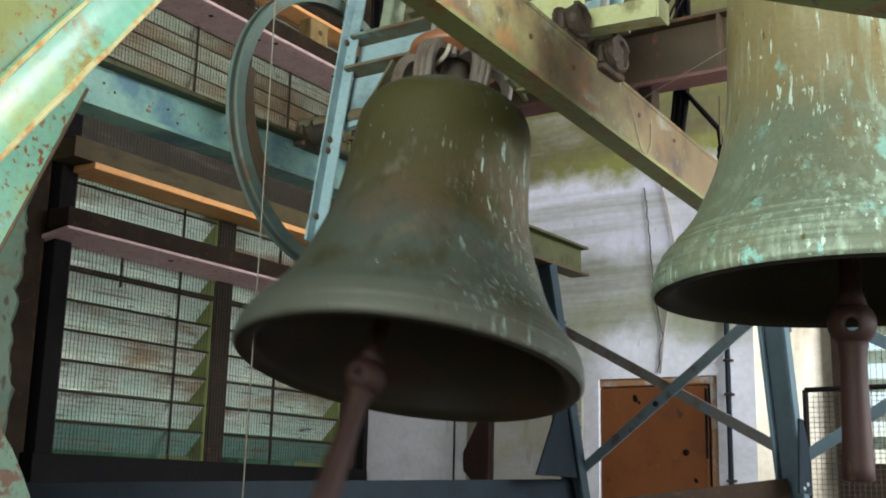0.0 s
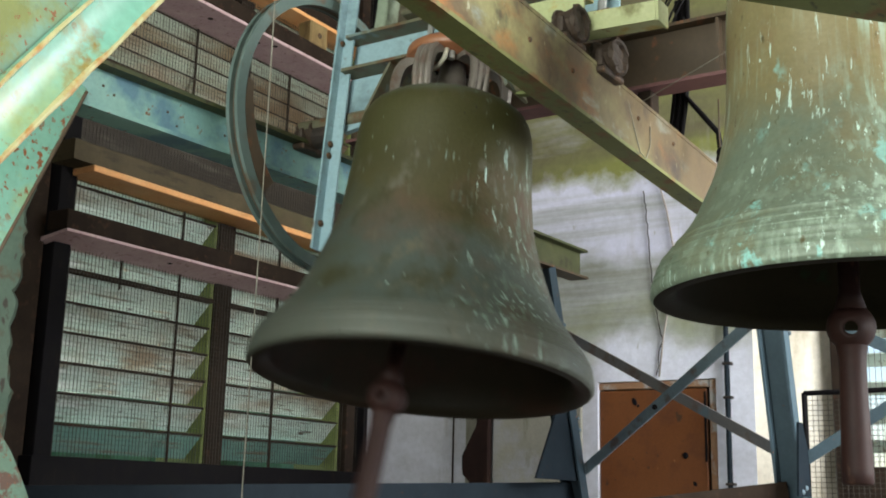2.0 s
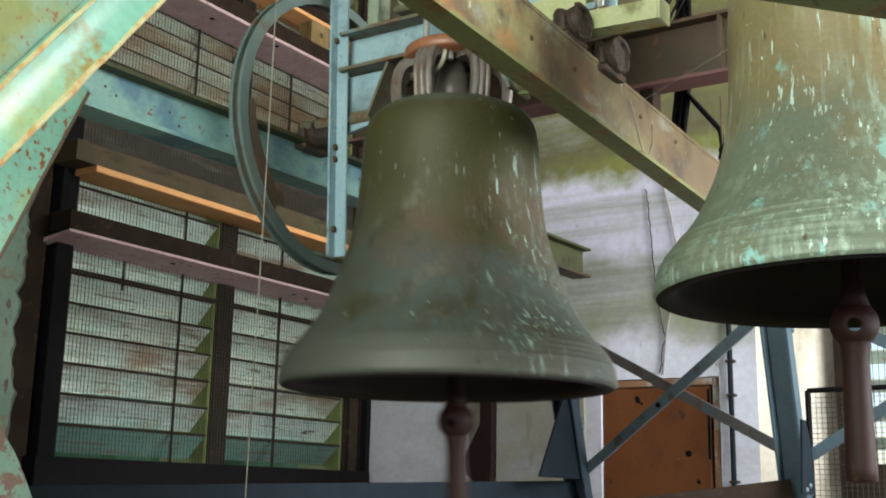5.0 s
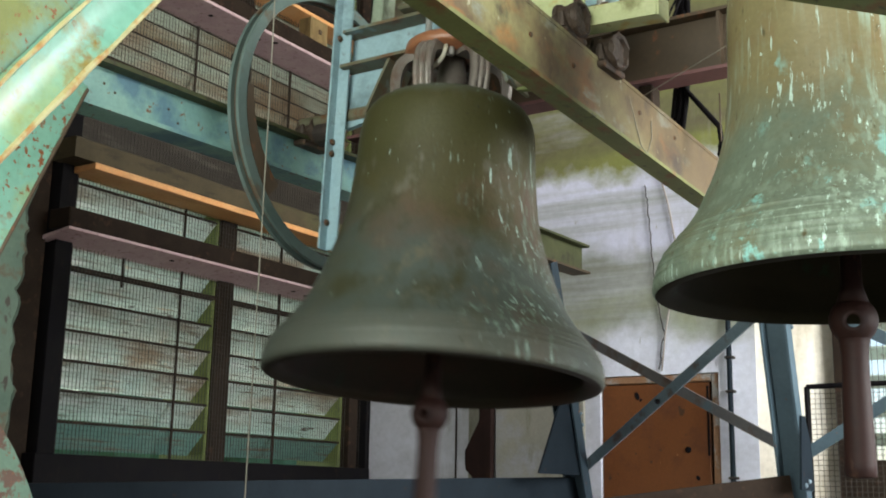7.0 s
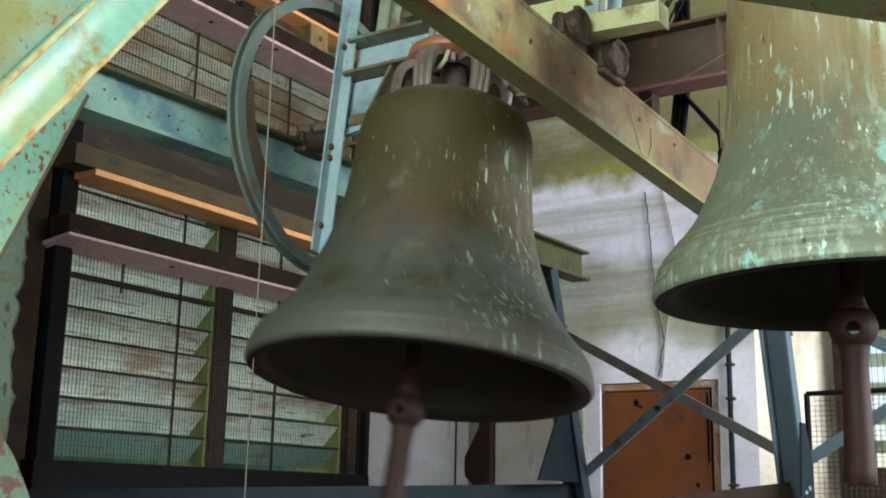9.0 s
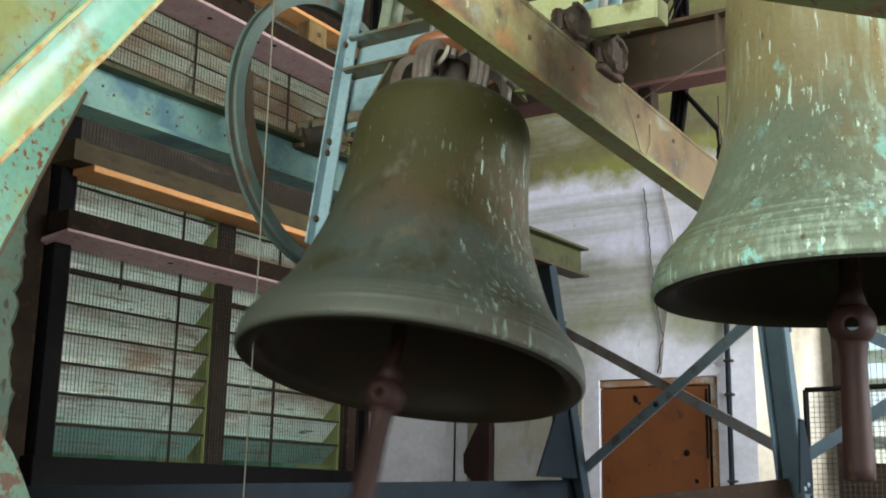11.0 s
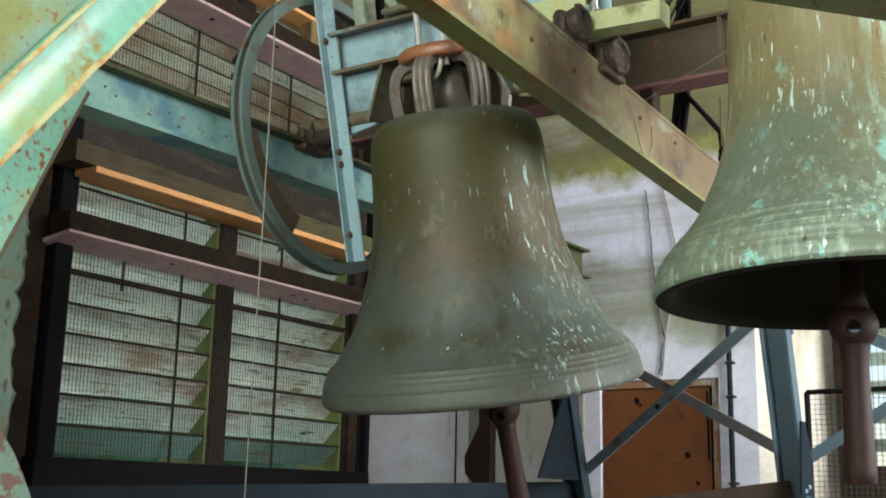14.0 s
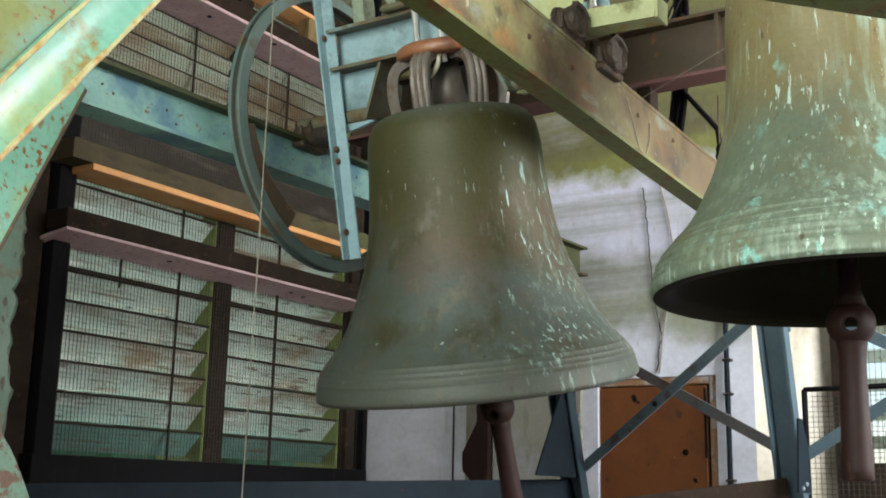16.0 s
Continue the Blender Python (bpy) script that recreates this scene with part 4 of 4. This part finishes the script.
def wheel(parent):
    x, R = -0.60, 0.586
    w = new("bell_wheel")
    w.parent = parent
    w.location = (x, 0.02, -0.043)
    n = 96
    for name, mat, x0, x1, r0, r1, label in (("rim_flange", steel_grey, -0.03, -0.014, R - 0.045, R, "grey teal rim flange"), ("rim_flange", steel_grey, 0.012, 0.026, R - 0.045, R, "grey teal rim flange"),
                                             ("rim_groove", brown, -0.0135, 0.0115, R - 0.044, R - 0.02, "brown rope groove")):
        bm = bmesh.new()
        rings = []
        for k in range(n):
            a = 6.2831853 * k / n
            rings.append([bm.verts.new((u, v * math.sin(a), v * math.cos(a))) for u, v in ((x0, r0), (x1, r0), (x1, r1), (x0, r1))])
        for k in range(n):
            p, q = rings[k], rings[(k + 1) % n]
            for i in range(4):
                bm.faces.new((p[i], p[(i + 1) % 4], q[(i + 1) % 4], q[i]))
        part(name, bm, mat, w, label)
    sp = part("wheel_spoke", extrude(l_section(0.05, 0.06, 0.008), (0.066, -0.043, -R + 0.05), (0.066, -0.081, R + 0.075), (1, 0, 0)), blue, w, "pale blue angle-iron spoke")
    for z in (-0.11, -0.06, 0.395, -0.4):
        part("rivet", lathe([(0.014, 0), (0.014, 0.006), (0.007, 0.011), (0, 0.012)], 10), brown, w).matrix_local = pose(0.075, -0.052 - 0.03 * z - 0.026, z - 0.025, 0, 90, 0)
    bm = bmesh.new()
    strap = []
    for k in range(13):
        a = radians(-138 + 4.0 * k)
        strap.append([bm.verts.new((u, v * math.sin(a), v * math.cos(a))) for u, v in ((-0.02, R - 0.125 + 0.0035 * k), (0.025, R - 0.125 + 0.0035 * k), (0.025, R - 0.05), (-0.02, R - 0.05))])
    for p, q in zip(strap, strap[1:]):
        for i in range(4):
            bm.faces.new((p[i], p[(i + 1) % 4], q[(i + 1) % 4], q[i]))
    bm.faces.new(strap[0]), bm.faces.new(strap[-1])
    part("rope_shoe", bm, brown, w, "dark curved rope shoe")
    part("hub", tube([(-0.06, 0, 0), (0.02, 0, 0)], 0.05, 20), grease, w)


wheel(bell)
swing = clapper(bell, -0.2, 1.035, 0.42, True)

bell2 = thing("church_bell", (-0.733, 3.3, 2.184), "still bronze bell with pale green verdigris and drips", "bell")
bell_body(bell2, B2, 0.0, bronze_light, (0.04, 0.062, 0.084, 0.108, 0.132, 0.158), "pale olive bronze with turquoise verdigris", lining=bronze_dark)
crown(bell2, 1.055)
clapper(bell2, 0.944, 1.025, 0.36, True).rotation_euler = (radians(0.5), radians(1.0), 0)
part("yoke_beam", extrude(i_section(0.17, 0.17), (-0.9, 0, 1.42), (1.0, 0, 1.42)), blue, bell2, "pale blue steel I-beam yoke")
for x in (-0.12, 0.12):
    part("hanger_bolt", tube([(x, 0.1, 1.28), (x, 0.1, 1.55)], 0.014, 10), zinc, bell2)
bell2.rotation_euler = (radians(-0.5), radians(-0.5), 0)


# ---- small things ----
def ragged(points, amount, n=8):
    """Points strewn along a line with small kinks."""
    out = []
    for a, b in zip(points, points[1:]):
        for k in range(n):
            p = Vector(a).lerp(Vector(b), k / n)
            out.append(p + Vector((amount * noise.noise(p * 41), 0, 0)))
    return out + [Vector(points[-1])]


def cable(name, points, r, mat, label, category="cable"):
    c = thing(name, points[0], label, category)
    bm = tube(points, r, 6)
    bmesh.ops.translate(bm, vec=-Vector(points[0]), verts=bm.verts)
    smooth(part("strand", bm, mat, c))
    return c


cable("pull_cord", [(-2.64, 2.9, 3.6), (-2.64, 2.9, 3.0), (-2.645, 2.9, 2.4), (-2.658, 2.9, 1.4)], 0.0024, cord, "thin pale pull cord hanging beside the wheel", "cord")
pipe = thing("black_conduit", (-2.2, YB - 0.03, 0.0), "black iron conduit clipped to the plaster wall", "conduit")
part("pipe", tube([(0, 0, 0.0), (0, 0, 2.9)], 0.016, 10), navy, pipe)
for z in (1.72, 2.22, 2.42):
    part("clip", solid((-0.024, -0.02, z - 0.008), (0.03, 0.028, z + 0.008), 0.004), grease, pipe)
cable("wall_cable", [(-2.62, YB - 0.015, 3.9), (-2.63, YB - 0.015, 3.67), (-2.56, YB - 0.015, 3.4), (-2.52, YB - 0.015, 3.15), (-2.54, YB - 0.015, 2.9), (-2.6, YB - 0.015, 2.6), (-2.63, YB - 0.015, 2.36)], 0.006, dusty, "thin grey cable on the plaster wall")
cable("wall_cable", ragged([(-2.715, YB - 0.012, 3.55), (-2.70, YB - 0.012, 3.4), (-2.685, YB - 0.012, 3.2), (-2.67, YB - 0.012, 3.0), (-2.65, YB - 0.012, 2.8), (-2.61, YB - 0.012, 2.6), (-2.65, YB - 0.012, 2.37)], 0.012), 0.004, grease, "ragged dark cable end on the plaster wall")
plank = thing("dark_plank", (-3.9, YB - 0.08, 1.0), "broken dark brown timber plank with a splintered edge", "plank")
bm = bmesh.new()
rings = []
for k in range(42):
    z = 0.04 * k
    e = 0.045 - 0.145 * min(1, max(0, (z - 0.6) / 0.18)) + 0.11 * min(1, max(0, (z - 0.88) / 0.2)) - 0.07 * min(1, max(0, (z - 1.2) / 0.3)) + 0.012 * noise.noise((z * 23, 1, 4))
    rings.append([bm.verts.new(p) for p in ((min(e, 0.03), 0.0, z), (0.096 + 0.004 * noise.noise((z * 19, 8, 2)), 0.0, z), (0.098, 0.05, z), (min(e, 0.03) - 0.006, 0.05, z))])
for p, q in zip(rings, rings[1:]):
    for i in range(4):
        bm.faces.new((p[i], p[(i + 1) % 4], q[(i + 1) % 4], q[i]))
bm.faces.new(rings[0]), bm.faces.new(rings[-1])
part("board", bm, plank_dark, plank)
part("backing_board", solid((-0.105, 0.052, 0.0), (0.05, 0.07, 1.55), 0.003), grey_tan, plank, "tan board behind the broken plank")
# flat sheet added to darken the wall between plank and leg as shadow
panel = thing("wall_panel", (-3.48, YB - 0.035, 1.3), "grey-tan sheet added on the plaster wall to darken it as shadow", "board")
part("board", solid((-0.31, 0, 0), (0.33, 0.03, 1.12), 0.004), grey_tan, panel)
cable("thin_conduit", [(-4.11, YB - 0.015, 1.4), (-4.11, YB - 0.015, 2.6)], 0.006, frame_dark, "thin brown conduit on the wall", "conduit")

short = thing("short_channel", (-1.65, 3.33, 3.235), "short cream green painted channel over the bearing", "channel")
part("channel", extrude(c_section(0.08, 0.07, 0.01), (-0.12, 0, 0.0), (0.32, 0, -0.02)), cream, short)
part("end_plate", solid((0.322, -0.005, -0.06), (0.332, 0.085, 0.02), 0.002), cream, short)
part("upper_channel", extrude(c_section(0.08, 0.09, 0.01), (-0.2, -0.03, 0.05), (0.07, -0.03, 0.045)), cream, short)

cable("black_cable", [(-1.58, 4.25, 3.6), (-1.575, 4.25, 3.25), (-1.5, 4.25, 3.15), (-1.44, 4.25, 3.07), (-1.43, 4.25, 2.98)], 0.011, black, "thick black cable hanging behind the cross beam")
cable("thin_wire", [(-1.425, 4.22, 3.2), (-1.428, 4.23, 3.08), (-1.43, 4.24, 2.99)], 0.0035, brown, "thin brown wire hanging from the cross beam", "wire")
lump = thing("cable_joint", (-1.43, 4.25, 2.965), "black taped joint at the end of a cable", "cable joint")
smooth(part("tape", lathe([(0, 0.045), (0.012, 0.04), (0.02, 0.02), (0.017, 0.005), (0.022, -0.012), (0.014, -0.035), (0, -0.04)], 12), black, lump))
for dx in (0.0, 0.022, 0.044):
    cable("black_cable", [(-1.62 + dx, 4.3, 3.7), (-1.61 + dx, 4.27, 3.4), (-1.625 + dx * 1.1, 4.25, 3.2), (-1.64 + dx, 4.24, 3.05)], 0.012, black, "black cable of a bundle behind the cross beam")
cable("loose_string", [(-1.64, 3.6, 3.1), (-1.575, 3.66, 3.04), (-1.572, 3.72, 2.93), (-1.572, 3.76, 2.87), (-1.573, 3.82, 2.86), (-1.572, 3.86, 2.93), (-1.572, 3.86, 3.0)], 0.0022, cord, "frayed string hanging from the rusty girder", "string")
cable("loose_string", [(-1.572, 3.8, 3.085), (-1.1, 3.82, 3.29), (-0.9, 3.8, 3.37)], 0.0018, cord, "thin string slung from the rusty girder", "string")

for x, dz in ((-1.72, 0.0), (-1.69, 0.02), (-1.655, 0.01), (-1.62, 0.03)):
    cable("thin_cable", [(x, 4.2, 3.5 + dz), (x + 0.05, 4.2, 3.6 + dz), (x + 0.13, 4.2, 3.72 + dz), (x + 0.16, 4.2, 3.95)], 0.005, black, "thin black cable rising above the cross beam")

gate = thing("mesh_gate", (-1.67, 6.2, 0.0), "black framed wire mesh gate", "gate")
part("frame_rail", tube([(0, 0, 2.2), (1.3, 0, 2.22)], 0.014, 8), black, gate)
part("frame_post", tube([(0, 0, 0), (0, 0, 2.2)], 0.014, 8), black, gate)
bm = bmesh.new()
for k in range(48):
    box(bm, (0.015 + 0.027 * k, -0.002, 0.0), (0.0175 + 0.027 * k, 0.0005, 2.2))
for k in range(81):
    box(bm, (0.0, 0.001, 0.027 * k), (1.3, 0.0035, 0.027 * k + 0.0025))
tagged(part("wire_mesh", bm, wire_mat, gate), "thin wire mesh", "", "", "stuff")


# ---- what moves ----
def bell_angle(t):
    w = 2 * math.pi * t / 1.8915
    return 0.1 + (-11.69 + 0.105 * (t - 8)) * math.cos(w) + (8.67 - 0.123 * (t - 8)) * math.sin(w)


def clapper_angle(t):
    w = 2 * math.pi * t / 1.892
    return -0.42 + (-24.2 + 0.31 * t) * math.cos(w) + (13.9 - 0.264 * t) * math.sin(w) - 0.54 * math.cos(2 * w)


def motions():
    ts = [0.1 * k for k in range(161)]
    walk(bell, [(t, pose(*AXIS, bell_angle(t), 0, 0)) for t in ts])
    walk(swing, [(t, pose(0, 0, -0.2, clapper_angle(t) - bell_angle(t), 0, 0)) for t in ts])


motions()
